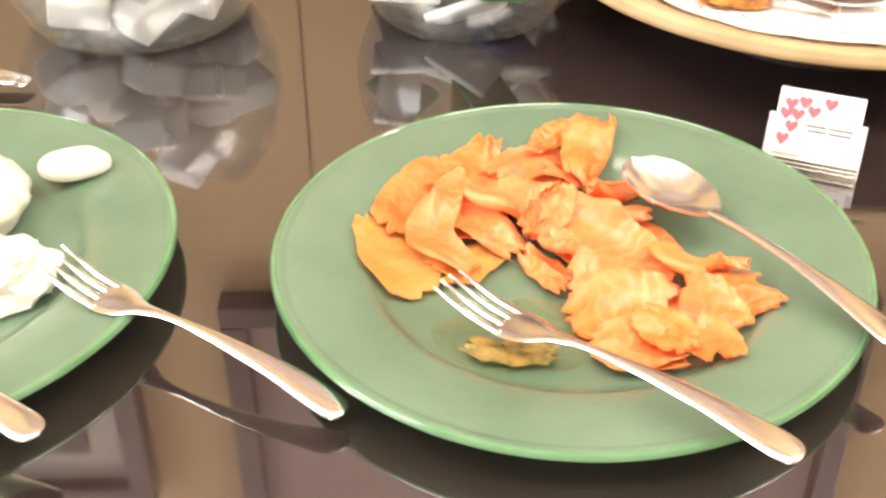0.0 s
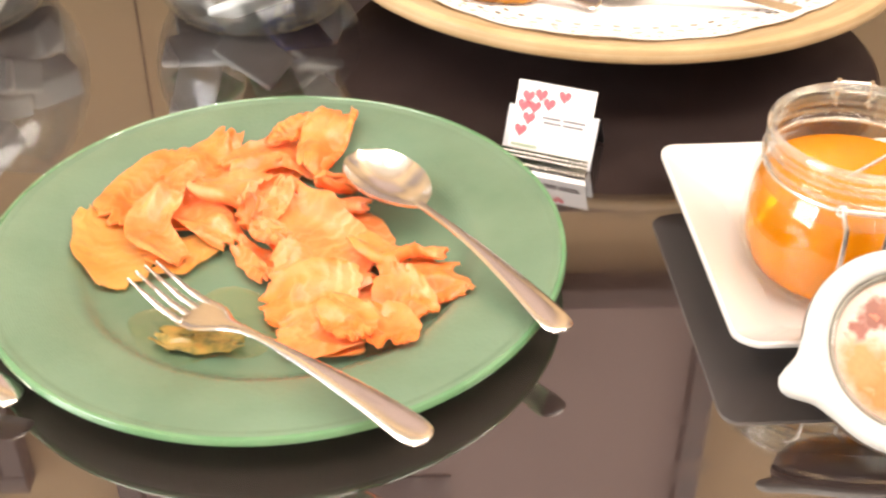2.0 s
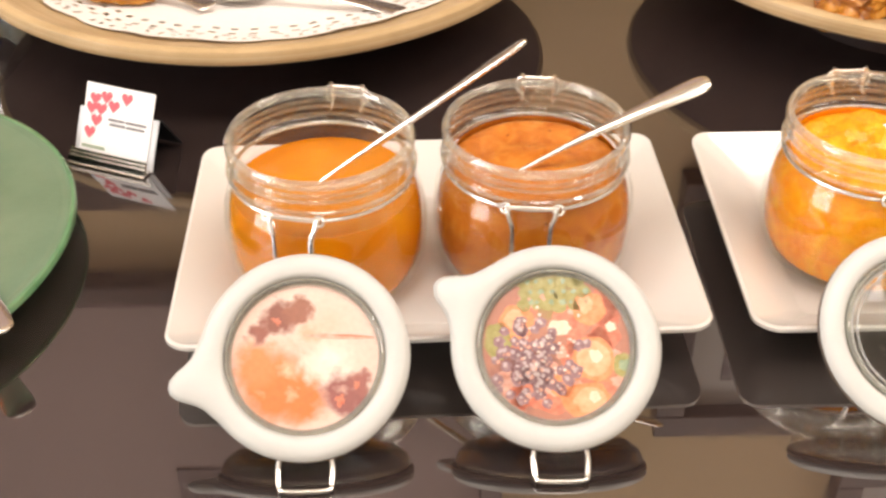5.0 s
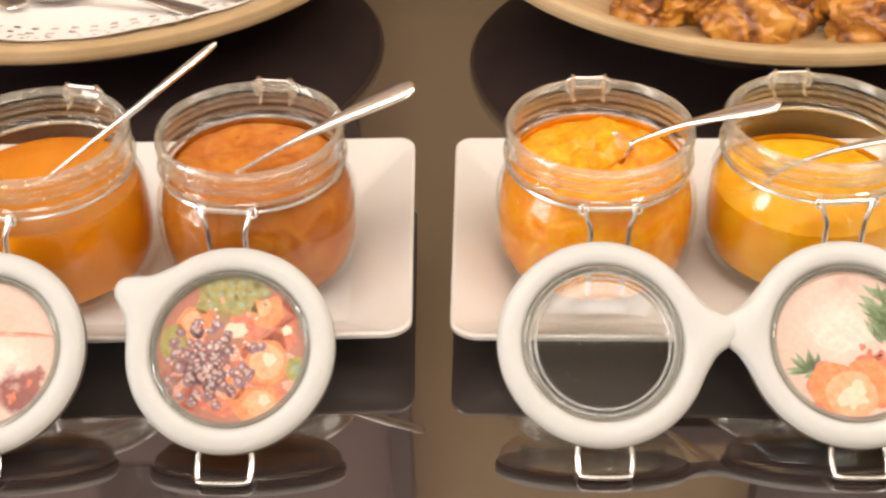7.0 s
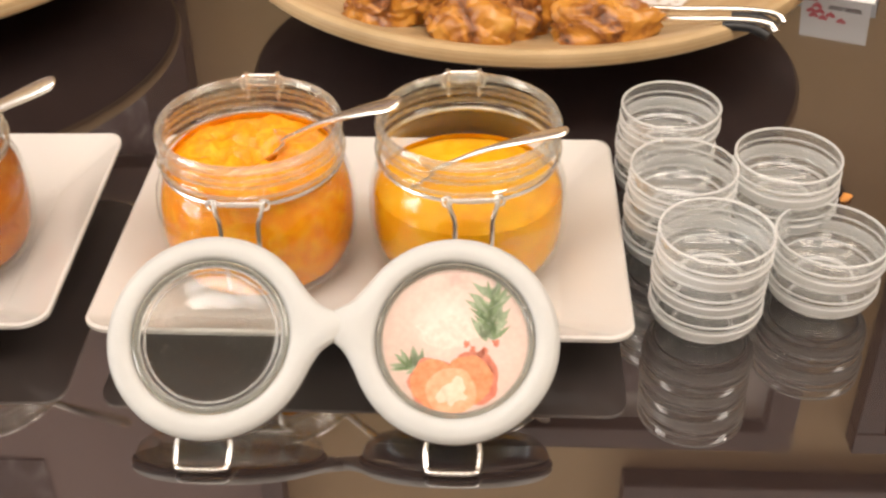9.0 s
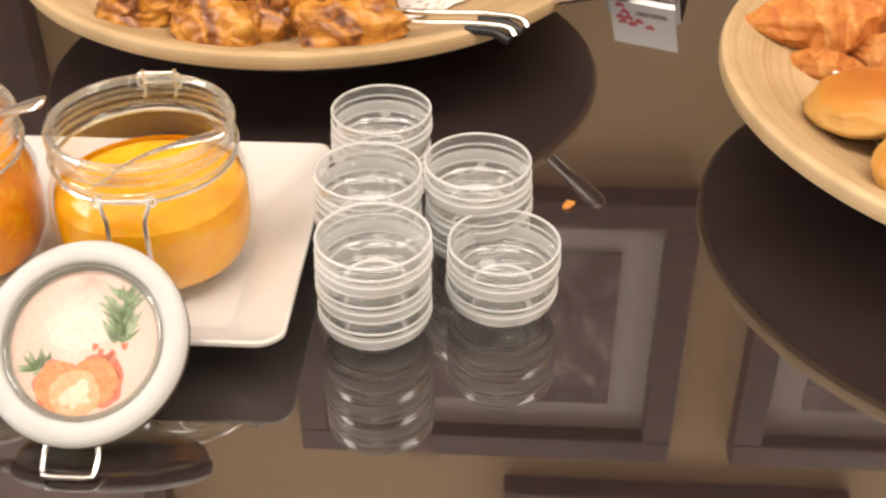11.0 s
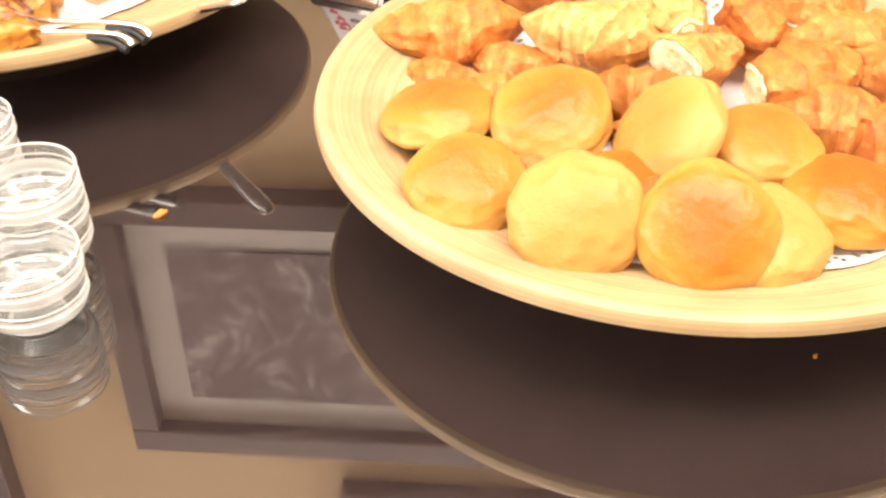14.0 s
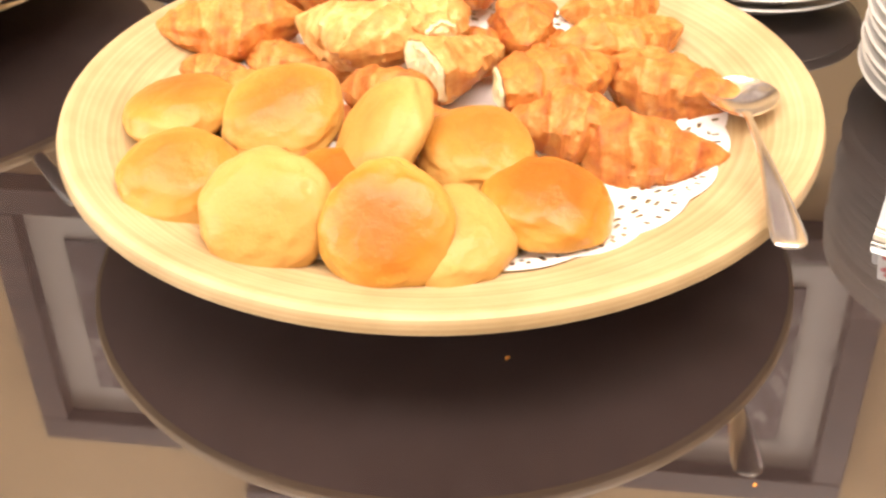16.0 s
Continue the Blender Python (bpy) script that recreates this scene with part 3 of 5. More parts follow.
INK = {"orange": print_mat("orange_ink", (0.66, 0.20, 0.075), (0.76, 0.33, 0.16)), "amber": print_mat("amber_ink", (0.74, 0.31, 0.15), (0.80, 0.46, 0.29)), "red": print_mat("red_ink", (0.54, 0.13, 0.08), (0.66, 0.26, 0.17)), "brown": print_mat("brown_ink", (0.28, 0.11, 0.08), (0.46, 0.24, 0.18)),
       "purple": print_mat("purple_ink", (0.18, 0.085, 0.10), (0.38, 0.24, 0.25)), "green": print_mat("green_ink", (0.12, 0.19, 0.08), (0.24, 0.32, 0.17)), "olive": print_mat("olive_ink", (0.26, 0.23, 0.07), (0.42, 0.37, 0.15)), "pale": print_mat("pale_ink", (0.66, 0.50, 0.42), (0.80, 0.70, 0.62)), "lilac": print_mat("lilac_ink", (0.42, 0.30, 0.31), (0.58, 0.46, 0.45)), "cream": print_mat("cream_ink", (0.78, 0.54, 0.38), (0.84, 0.66, 0.52)), "sage": print_mat("sage_ink", (0.20, 0.27, 0.15), (0.38, 0.44, 0.30)), "pink": print_mat("pink_ink", (0.62, 0.25, 0.18), (0.74, 0.45, 0.36))}


def disc(x, y, r, wob=0.08, seed=0.0, sx=1.0, sy=1.0, rot=0.0):
    out = []
    for k in range(26):
        a = 2 * math.pi * k / 26
        q = r * (1 + wob * noise.noise(Vector((math.cos(a) * 1.7 + seed, math.sin(a) * 1.7, seed * 3))) * 2)
        px, py = q * sx * math.cos(a), q * sy * math.sin(a)
        out.append((x + px * math.cos(rot) - py * math.sin(rot), y + px * math.sin(rot) + py * math.cos(rot)))
    return out


def leaf(x, y, length, width, deg):
    a = radians(deg)
    pts = [(0, 0), (0.3, 0.5), (0.6, 0.42), (1, 0), (0.6, -0.42), (0.3, -0.5)]
    return [(x + length * u * math.cos(a) - width * w * math.sin(a), y + length * u * math.sin(a) + width * w * math.cos(a)) for u, w in pts]


def ink(parent, colour, shapes, level):
    """Printed shapes of one colour, a thin film on the label, clipped to its circle."""
    bm = bmesh.new()
    for shape in shapes:
        pts = [Vector((x, y)) for x, y in shape]
        pts = [q * min(1.0, 0.0355 / max(q.length, 1e-6)) for q in pts]
        bm.faces.new([bm.verts.new((q.x, q.y, -0.00055 + 0.00003 * level)) for q in pts])
    bmesh.ops.triangulate(bm, faces=bm.faces)
    tagged(part(colour + "_print", bm, INK[colour], parent, smooth=False), kind="stuff")


def honey_print(o):
    ink(o, "pink", [leaf(-0.002, 0.010, 0.037, 0.0026, -4)], 3)
    ink(o, "red", [leaf(0.012, 0.0098, 0.024, 0.0012, -4), disc(0.016, -0.021, 0.0022, 0.5, 14.0), disc(0.024, -0.014, 0.0018, 0.5, 15.0), disc(-0.013, 0.017, 0.0018, 0.5, 16.0)], 4)


def fruit_print(o):
    rng = random.Random(4)
    ink(o, "red", [disc(rng.uniform(-0.028, 0.028), rng.uniform(-0.028, 0.028), rng.uniform(0.004, 0.009), 0.3, k) for k in range(16)], 1)
    ink(o, "pink", [disc(rng.uniform(-0.028, 0.028), rng.uniform(-0.026, 0.024), rng.uniform(0.002, 0.005), 0.4, 30 + k) for k in range(22)], 2)
    ink(o, "olive", [disc(-0.013 + 0.0052 * (k % 6) + rng.uniform(-1, 1) * 0.0015, 0.020 + 0.0050 * (k // 6) + rng.uniform(-1, 1) * 0.001, rng.uniform(0.0026, 0.0036), 0.1, k) for k in range(18)] + [disc(-0.027, 0.003, 0.0080, 0.1, 20.0, 0.8, 1.2), disc(0.031, -0.009, 0.0055, 0.1, 21.0)], 3)
    ink(o, "sage", [disc(-0.012 + 0.0052 * (k % 6) + rng.uniform(-1, 1) * 0.0015, 0.0215 + 0.0050 * (k // 6), rng.uniform(0.0009, 0.0015), 0.3, k) for k in range(16)] + [disc(0.031, -0.009, 0.0026, 0.3, 3.3)], 4)
    ink(o, "orange", [disc(-0.018, 0.012, 0.0085, 0.08, 1.0), disc(0.017, -0.006, 0.0105, 0.08, 2.0), disc(0.014, -0.025, 0.0095, 0.1, 3.0, 1.2, 0.9), disc(0.016, 0.018, 0.0080, 0.1, 3.3), disc(0.002, -0.018, 0.0060, 0.15, 3.4)], 3)
    ink(o, "amber", [disc(0.0175, -0.006, 0.0078, 0.1, 11.0), disc(0.015, -0.025, 0.0064, 0.12, 12.0, 1.2, 0.9), disc(-0.0190, 0.0135, 0.0045, 0.2, 13.0), disc(0.0145, 0.0200, 0.0036, 0.25, 14.0)], 4)
    ink(o, "cream", [disc(0.0185, -0.0045, 0.0032, 0.2, 11.5), disc(0.017, -0.0235, 0.0026, 0.2, 12.5), disc(0.002, 0.009, 0.0045, 0.2, 9.0, 1.2, 0.8), disc(0.026, 0.009, 0.0024, 0.2, 9.7)], 5)
    berries = [(rng.gauss(-0.010, 0.0085), rng.gauss(-0.010, 0.0095)) for _ in range(80)]
    ink(o, "purple", [disc(x, y, rng.uniform(0.0020, 0.0030), 0.15, k) for k, (x, y) in enumerate(berries)], 6)
    ink(o, "lilac", [disc(x - 0.0006, y + 0.0008, rng.uniform(0.0006, 0.0012), 0.3, k) for k, (x, y) in enumerate(berries)], 7)
    ink(o, "pink", [disc(x + 0.0012, y - 0.0010, rng.uniform(0.0004, 0.0009), 0.3, k) for k, (x, y) in enumerate(berries[::2])], 8)
    ink(o, "pale", [disc(rng.gauss(-0.004, 0.010), rng.gauss(0.002, 0.009), rng.uniform(0.0004, 0.0008), 0.4, 60 + k) for k in range(34)], 8)


def pineapple_print(o):
    rng = random.Random(8)
    crown = lambda n, wide: [leaf(0.0165 + rng.uniform(-1, 1) * 0.0030, -0.001 + 0.022 * rng.random(), rng.uniform(0.007, 0.014), wide, rng.choice((48, 70, 95, 118, 140)) + rng.uniform(-14, 14)) for _ in range(n)]
    ink(o, "pale", [disc(-0.003, 0.004, 0.010, 0.3, 8.0, 1.3, 0.9)], 2)
    ink(o, "sage", crown(34, 0.0034) + [leaf(-0.019 + rng.uniform(-1, 1) * 0.004, -0.013, rng.uniform(0.006, 0.011), 0.0026, rng.uniform(70, 210)) for _ in range(14)], 3)
    ink(o, "green", crown(20, 0.0020) + [leaf(-0.020, -0.014, rng.uniform(0.005, 0.009), 0.0014, rng.uniform(80, 200)) for _ in range(7)], 4)
    ink(o, "red", [disc(-0.010, -0.020, 0.0118, 0.12, 1.0), disc(0.0095, -0.0175, 0.0122, 0.12, 2.0)] + [disc(rng.gauss(0.012, 0.004), rng.gauss(-0.012, 0.006), 0.0016, 0.3, k) for k in range(18)], 5)
    ink(o, "orange", [disc(-0.009, -0.021, 0.0115, 0.1, 1.4), disc(0.0065, -0.0190, 0.0120, 0.1, 2.4)], 6)
    ink(o, "amber", [disc(-0.001, -0.0240, 0.0118, 0.05, 3.0, 0.98, 0.95)], 8)
    ink(o, "cream", [disc(0.000, -0.0235, 0.0058, 0.35, 4.0), disc(-0.005, -0.0270, 0.0028, 0.3, 5.0)], 9)


def lid(x, ear, label, paper=None, drawing=None, y=0.4275, z=0.0415, lean=37.0, turn=0.0, extra=0.0):
    d = thing("jar_lid", (x, y, T + z), 0, label, "jar lid", "jar lids leaning on the jars")
    d.matrix_world = pose(x, y, T + z - 0.0015, lean, 0, turn) @ Matrix.Scale(1.005, 4)
    R, r0, n = 0.0488, 0.0372, 120

    def out(a):
        da = (a - radians(ear) + math.pi) % (2 * math.pi) - math.pi
        return R + (0.0115 + extra) * math.exp(-((abs(da) / 0.155) ** 2.6)) + 0.0035 * math.exp(-((da / 0.34) ** 4))

    bm = bmesh.new()
    rows = []
    for shape in (("i", 0.0, 0.0010), ("i", 0.0006, 0.0030), ("i", 0.0020, 0.0040), ("m", 0.45, 0.0044), ("o", 0.0030, 0.0040), ("o", 0.0010, 0.0028), ("o", 0.0, 0.0010), ("o", 0.0006, 0.0002), ("o", 0.0016, -0.0006), ("i", 0.003, -0.0008), ("i", 0.0, -0.0006)):
        ring = []
        for k in range(n):
            a = 2 * math.pi * k / n
            o = out(a)
            rad = r0 + shape[1] if shape[0] == "i" else o - shape[1] if shape[0] == "o" else r0 + (o - r0) * shape[1]
            ring.append(bm.verts.new((rad * math.cos(a), rad * math.sin(a), shape[2])))
        rows.append(ring)
    for a, b in zip(rows, rows[1:] + rows[:1]):
        for k in range(n):
            m = (k + 1) % n
            bm.faces.new((a[k], b[k], b[m], a[m]))
    bmesh.ops.recalc_face_normals(bm, faces=bm.faces)
    part("lid_ring", bm, M_PLASTIC, d, "white plastic ring with a pull tab")
    part("glass_rim", lathe([(0.0340, 0.0002), (0.0345, 0.0020), (0.0355, 0.0032), (0.0364, 0.0028), (0.0371, 0.0010), (0.0371, -0.0004), (0.0345, -0.0004)], 96, True), M_BEAD, d, "grey-green glass bead round the label")
    # added ring: darkens the lid's lower side where the dome's shade falls
    part("lid_shade_ring", lathe([(0.0375, -0.0032), (0.0484, -0.0032), (0.0489, -0.0024), (0.0489, -0.0012), (0.0484, -0.0010), (0.0375, -0.0010)], 96, True), M_LID_SHADE, d, "dark brown ring standing in for the shade under the lid")
    if paper:
        part("glass_back", lathe([(0, -0.0170), (0.030, -0.0164), (0.040, -0.0138), (0.0455, -0.0095), (0.0473, -0.0050), (0.0465, -0.0034), (0, -0.0034)], 72), M_THICK, d, "dark domed glass back of the lid")
        lab = part("printed_label", lathe([(0, -0.0006), (0.0364, -0.0006), (0.0364, -0.0014), (0, -0.0014)], 72), paper, d, "round printed fruit label under glass")
        drawing(lab)
    else:
        rows = [(0, 0.0010), (0.012, 0.0010), (0.0125, 0.0018), (0.0140, 0.0018), (0.0145, 0.0008), (0.0215, 0.0006), (0.022, 0.0014), (0.0235, 0.0014), (0.024, 0.0004), (0.0295, 0.0002), (0.030, 0.0010), (0.0315, 0.0010), (0.032, 0.0), (0.0366, 0.0),
                (0.0366, -0.0034), (0.0465, -0.0034), (0.0473, -0.0050), (0.0455, -0.0095), (0.040, -0.0138), (0.038, -0.0125), (0.034, -0.0050), (0, -0.0030)]
        pane = part("glass_pane", lathe(rows, 96), M_GLASS, d, "clear glass pane without a label")
        for rr in (0.0312, 0.0336):
            part("moulded_ring", lathe([(rr - 0.0007, 0.0010), (rr, 0.0024), (rr + 0.0007, 0.0010)], 72, True), M_RIB, pane)
    w = 0.0118
    part("wire_loop", tube(spline([(-w, -0.0470, -0.0030), (-w - 0.0006, -0.0520, -0.0032), (-w, -0.0590, -0.0022), (-w + 0.002, -0.0612, -0.0010), (0, -0.0616, -0.0006), (w - 0.002, -0.0612, -0.0010), (w, -0.0590, -0.0022), (w + 0.0006, -0.0520, -0.0032), (w, -0.0470, -0.0030)], 5), 0.0013), M_WIRE, d)
    return d


lid(0.4965, 193, "white jar lid with a honey picture on the glass", M_LABEL1, honey_print, y=0.4235, turn=1.0)
lid(0.6135, 151, "white jar lid with a mixed fruit picture on the glass", M_LABEL2, fruit_print, y=0.4260, z=0.0425)
lid(0.7870, 6, "white jar lid with clear unlabelled glass", None, y=0.4310, z=0.0430)
lid(0.9020, 174, "white jar lid with a pineapple picture on the glass", M_LABEL4, pineapple_print, y=0.4320, z=0.0430)


# ---- cutlery ----
def frame_of(tip, end, roll=0.0):
    """Local x from the tip to the handle's end, z as upright as can be."""
    a, b = Vector(tip), Vector(end)
    x = (b - a).normalized()
    y = Vector((0, 0, 1)).cross(x).normalized()
    z = x.cross(y)
    m = Matrix((x, y, z)).transposed().to_4x4()
    m.translation = a
    return m @ pose(0, 0, 0, roll), (b - a).length


def sweep(rows, n=12):
    """Oval sections: rows of x, z, half width, half thickness."""
    bm = bmesh.new()
    rings = [[bm.verts.new((x, w * math.cos(2 * math.pi * k / n), z + h * math.sin(2 * math.pi * k / n))) for k in range(n)] for x, z, w, h in rows]
    for a, b in zip(rings, rings[1:]):
        for k in range(n):
            m = (k + 1) % n
            bm.faces.new((a[k], a[m], b[m], b[k]))
    bm.faces.new(rings[0][::-1])
    bm.faces.new(rings[-1])
    bmesh.ops.recalc_face_normals(bm, faces=bm.faces)
    return bm


def smooth_rows(rows, steps=6):
    return [tuple(v) for v in zip(*[[q[0] for q in spline([(r[c], 0, 0) for r in rows], steps)] for c in range(4)])]


def handle_rows(L, s0, arch):
    z = lambda s: arch * math.sin(math.pi * (s - s0) / (1 - s0))
    return smooth_rows([(s * L, z(s), w, h) for s, w, h in ((s0, 0.0030, 0.0016), (s0 + 0.06, 0.0024, 0.0019), (0.50, 0.0028, 0.0020), (0.62, 0.0040, 0.0018), (0.78, 0.0064, 0.0017), (0.92, 0.0085, 0.0017), (0.975, 0.0080, 0.0016), (0.995, 0.0048, 0.0012), (1.0, 0.0015, 0.0006))])


def fork(tip, end, label, roll=0.0, arch=0.006):
    m, L = frame_of(tip, end, roll)
    f = new("fork")
    f.matrix_world = m
    tagged(f, label, "fork", "cutlery on the buffet")
    dip = lambda x: -0.0075 * math.sin(math.pi * min(x / (0.40 * L), 1.0)) ** 1.2
    for k in range(4):
        off = (k - 1.5) * 0.0062
        pts = [(0.002 * abs(k - 1.5) * 0.6, 0.0006), (0.06 * L, 0.0012), (0.14 * L, 0.0017), (0.22 * L, 0.0021)]
        bm = sweep([(x, dip(x), w, 0.0010) for x, w in pts], 8)
        bmesh.ops.translate(bm, verts=bm.verts, vec=(0, off, 0))
        part("tine", bm, M_STEEL, f)
    rows = [(0.205 * L, 0.0117, 0.0010), (0.23 * L, 0.0120, 0.0012), (0.27 * L, 0.0112, 0.0013), (0.31 * L, 0.0080, 0.0015), (0.35 * L, 0.0045, 0.0017), (0.40 * L, 0.0029, 0.0017)]
    part("fork_root", sweep(smooth_rows([(x, dip(x), w, h) for x, w, h in rows], 4), 14), M_STEEL, f)
    part("handle", sweep(handle_rows(L, 0.395, arch), 14), M_STEEL, f)
    return f


def spoon(tip, end, label, roll=0.0, arch=0.006, bowl=0.33, wide=0.0205, deep=0.0075, thin=1.0):
    m, L = frame_of(tip, end, roll)
    f = new("spoon")
    f.matrix_world = m
    tagged(f, label, "spoon", "cutlery on the buffet")
    bl = bowl * L
    bm = bmesh.new()
    nu, nv = 18, 12
    top, under = [], []
    for i in range(nu + 1):
        t = i / nu
        half = wide * max(math.sin(math.pi * t ** 0.85), 0.0) ** 0.55 if 0 < t < 1 else 0.0
        half = max(half, 0.0028 if t > 0.5 else 0.0006)
        a, b = [], []
        for q in range(nv + 1):
            u = 2 * q / nv - 1
            z = -deep * (1 - u * u) * math.sin(math.pi * min(t * 1.02, 1.0)) ** 0.8
            a.append(bm.verts.new((t * bl, u * half, z + 0.0006)))
            b.append(bm.verts.new((t * bl, u * half * 1.01, z - 0.0007)))
        top.append(a)
        under.append(b)
    for i in range(nu):
        for q in range(nv):
            bm.faces.new((top[i][q], top[i + 1][q], top[i + 1][q + 1], top[i][q + 1]))
            bm.faces.new((under[i][q + 1], under[i + 1][q + 1], under[i + 1][q], under[i][q]))
        for q in (0, nv):
            bm.faces.new((top[i][q], under[i][q], under[i + 1][q], top[i + 1][q]))
    for i in (0, nu):
        for q in range(nv):
            bm.faces.new((top[i][q], top[i][q + 1], under[i][q + 1], under[i][q]))
    bmesh.ops.recalc_face_normals(bm, faces=bm.faces)
    part("spoon_bowl", bm, M_STEEL, f)
    part("handle", sweep([(x, z, w * thin, h) for x, z, w, h in handle_rows(L, bowl - 0.015, arch)], 14), M_STEEL, f)
    return f


fork((0.129, 0.511, T + 0.030), (0.275, 0.381, T + 0.032), "stainless steel fork resting on the salmon plate", arch=0.004)
spoon((0.2385, 0.621, T + 0.0320), (0.343, 0.458, T + 0.0275), "stainless steel serving spoon lying on the salmon", roll=-4, arch=0.004, bowl=0.35, wide=0.0222, deep=0.0125)
fork((-0.0735, 0.5290, T + 0.0345), (0.0825, 0.4345, T + 0.010), "stainless steel fork resting on the mozzarella plate", arch=0.005)
spoon((-0.205, 0.510, T + 0.034), (-0.049, 0.410, T + 0.022), "stainless steel spoon lying on the mozzarella plate", arch=0.004)
spoon((0.452, 0.543, T + 0.022), (0.603, 0.525, T + 0.149), "long thin steel spoon standing in the honey", arch=0.0, bowl=0.2, wide=0.012, thin=0.42)
spoon((0.560, 0.527, T + 0.048), (0.697, 0.535, T + 0.120), "steel teaspoon standing in the brown jam", roll=20, arch=0.003, bowl=0.27, wide=0.013, thin=0.66)
spoon((0.786, 0.552, T + 0.068), (0.8733, 0.511, T + 0.1235), "steel teaspoon resting in the orange marmalade", roll=18, arch=0.003, bowl=0.27, wide=0.013, thin=0.62)
spoon((0.862, 0.556, T + 0.046), (0.956, 0.526, T + 0.100), "steel teaspoon standing in the pineapple jam", roll=0, arch=0.003, bowl=0.27, wide=0.013, thin=0.62)
spoon((1.6190, 0.708, T + 0.064), (1.6325, 0.519, T + 0.075), "steel serving spoon lying on the rim of the bread bowl", arch=0.004, bowl=0.27, wide=0.022)
spoon((-0.330, 0.815, T + 0.009), (-0.152, 0.772, T + 0.006), "steel spoon lying on the glass table", arch=0.004)
spoon((-0.335, 0.805, T + 0.017), (-0.156, 0.764, T + 0.012), "steel spoon lying across another spoon", arch=0.004)


# ---- stacked glass cups ----
# diffuse white mixed into the glass stands in for glints and inter-reflections between cups
M_CUP = thin_glass("clear_pressed_glass", (0.985, 0.99, 0.985), 0.09, 0.006, 0.50, 2.2)
M_CUP_BAND = thin_glass("glint_white_glass_band", (0.98, 0.985, 0.98), 0.58, 0.008, 0.40, 2.0)
M_CUP_RIB = thin_glass("glint_white_glass_rib", (0.97, 0.975, 0.97), 0.80, 0.01, 0.42, 1.6)
CUP = [(0, 0.0012), (0.0140, 0.0012), (0.0152, 0.0), (0.0170, 0.0004), (0.0210, 0.0035), (0.0245, 0.0080), (0.0272, 0.0116), (0.0284, 0.0150), (0.0288, 0.0200), (0.0291, 0.0268), (0.0287, 0.0280), (0.0280, 0.0270), (0.0277, 0.0200), (0.0270, 0.0140), (0.0240, 0.0088), (0.0160, 0.0050), (0, 0.0044)]
cup = thing("glass_cup", (1.030, 0.4965, T), 0, "small clear ribbed glass cup in a stack", "cup", "stacked glass cups")
part("cup_body", lathe([(r * 0.985, z) for r, z in CUP], 64), M_CUP, cup)


def ring_bead(r, z, w, h, n=64):
    return lathe([(r + w * math.cos(a), z + h * math.sin(a)) for a in [math.pi * k / 5 for k in range(10)]], n, True)


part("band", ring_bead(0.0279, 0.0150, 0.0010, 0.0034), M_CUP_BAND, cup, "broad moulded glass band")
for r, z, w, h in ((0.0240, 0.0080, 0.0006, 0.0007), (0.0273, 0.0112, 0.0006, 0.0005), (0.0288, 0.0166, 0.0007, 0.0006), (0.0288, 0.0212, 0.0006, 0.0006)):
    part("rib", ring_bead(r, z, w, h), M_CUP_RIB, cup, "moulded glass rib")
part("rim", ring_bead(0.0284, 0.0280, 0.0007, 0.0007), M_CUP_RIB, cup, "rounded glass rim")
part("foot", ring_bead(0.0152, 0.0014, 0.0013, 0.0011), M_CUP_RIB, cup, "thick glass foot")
PITCH = 0.0168
for cx, cy, count in ((1.030, 0.4965, 3), (1.0945, 0.5175, 2), (1.021, 0.556, 3), (1.0800, 0.5685, 3), (1.0215, 0.6220, 3)):
    for k in range(count):
        if (cx, k) != (1.030, 0):
            copy_thing(cup, pose(cx + 0.0006 * math.sin(k * 2.3 + cx * 40), cy + 0.0006 * math.cos(k * 1.7), T + PITCH * k, 0, 0, 37 * k))


# ---- smoked salmon ----
def salmon_mat(name, deep, mid, fat, trans):
    m = mat(name, mid, 0.36, spec=0.45, coat=0.32, trans=trans, ior=1.38, sss=0.35)
    m.node_tree.nodes["Principled BSDF"].inputs["Coat Roughness"].default_value = 0.22
    v = coords(m)
    uv = m.node_tree.nodes.new("ShaderNodeUVMap")
    wob = node(m, "ShaderNodeTexNoise", Scale=45.0, Detail=2.0)
    link(m, v, wob.inputs["Vector"])
    off = m.node_tree.nodes.new("ShaderNodeVectorMath")
    off.operation = "MULTIPLY_ADD"
    link(m, wob.outputs["Color"], off.inputs[0])
    off.inputs[1].default_value = (0.007, 0.007, 0.0)
    link(m, uv.outputs[0], off.inputs[2])
    wave = node(m, "ShaderNodeTexWave", Scale=42.0, Distortion=2.0, Detail=2.0)
    link(m, off.outputs[0], wave.inputs["Vector"])
    line = ramp(m, wave.outputs["Fac"], [(0.60, (0, 0, 0)), (0.93, (1, 1, 1))])
    patch = ramp(m, noise_tex(m, v, 26.0, 3.0), [(0.42, (0, 0, 0)), (0.66, (0.6, 0.6, 0.6))])
    flesh = ramp(m, noise_tex(m, v, 40.0, 5.0), [(0.32, deep), (0.50, mid), (0.72, tuple(0.6 * p + 0.4 * q for p, q in zip(mid, fat)))])
    colour_in(m, mix_col(m, mix_col(m, 1.0, line, patch, "MULTIPLY"), flesh, fat))
    first = bump(m, wave.outputs["Fac"], 0.14, 0.0010)
    bump(m, noise_tex(m, v, 120.0, 5.0, 0.65), 0.40, 0.0022, first)
    return m


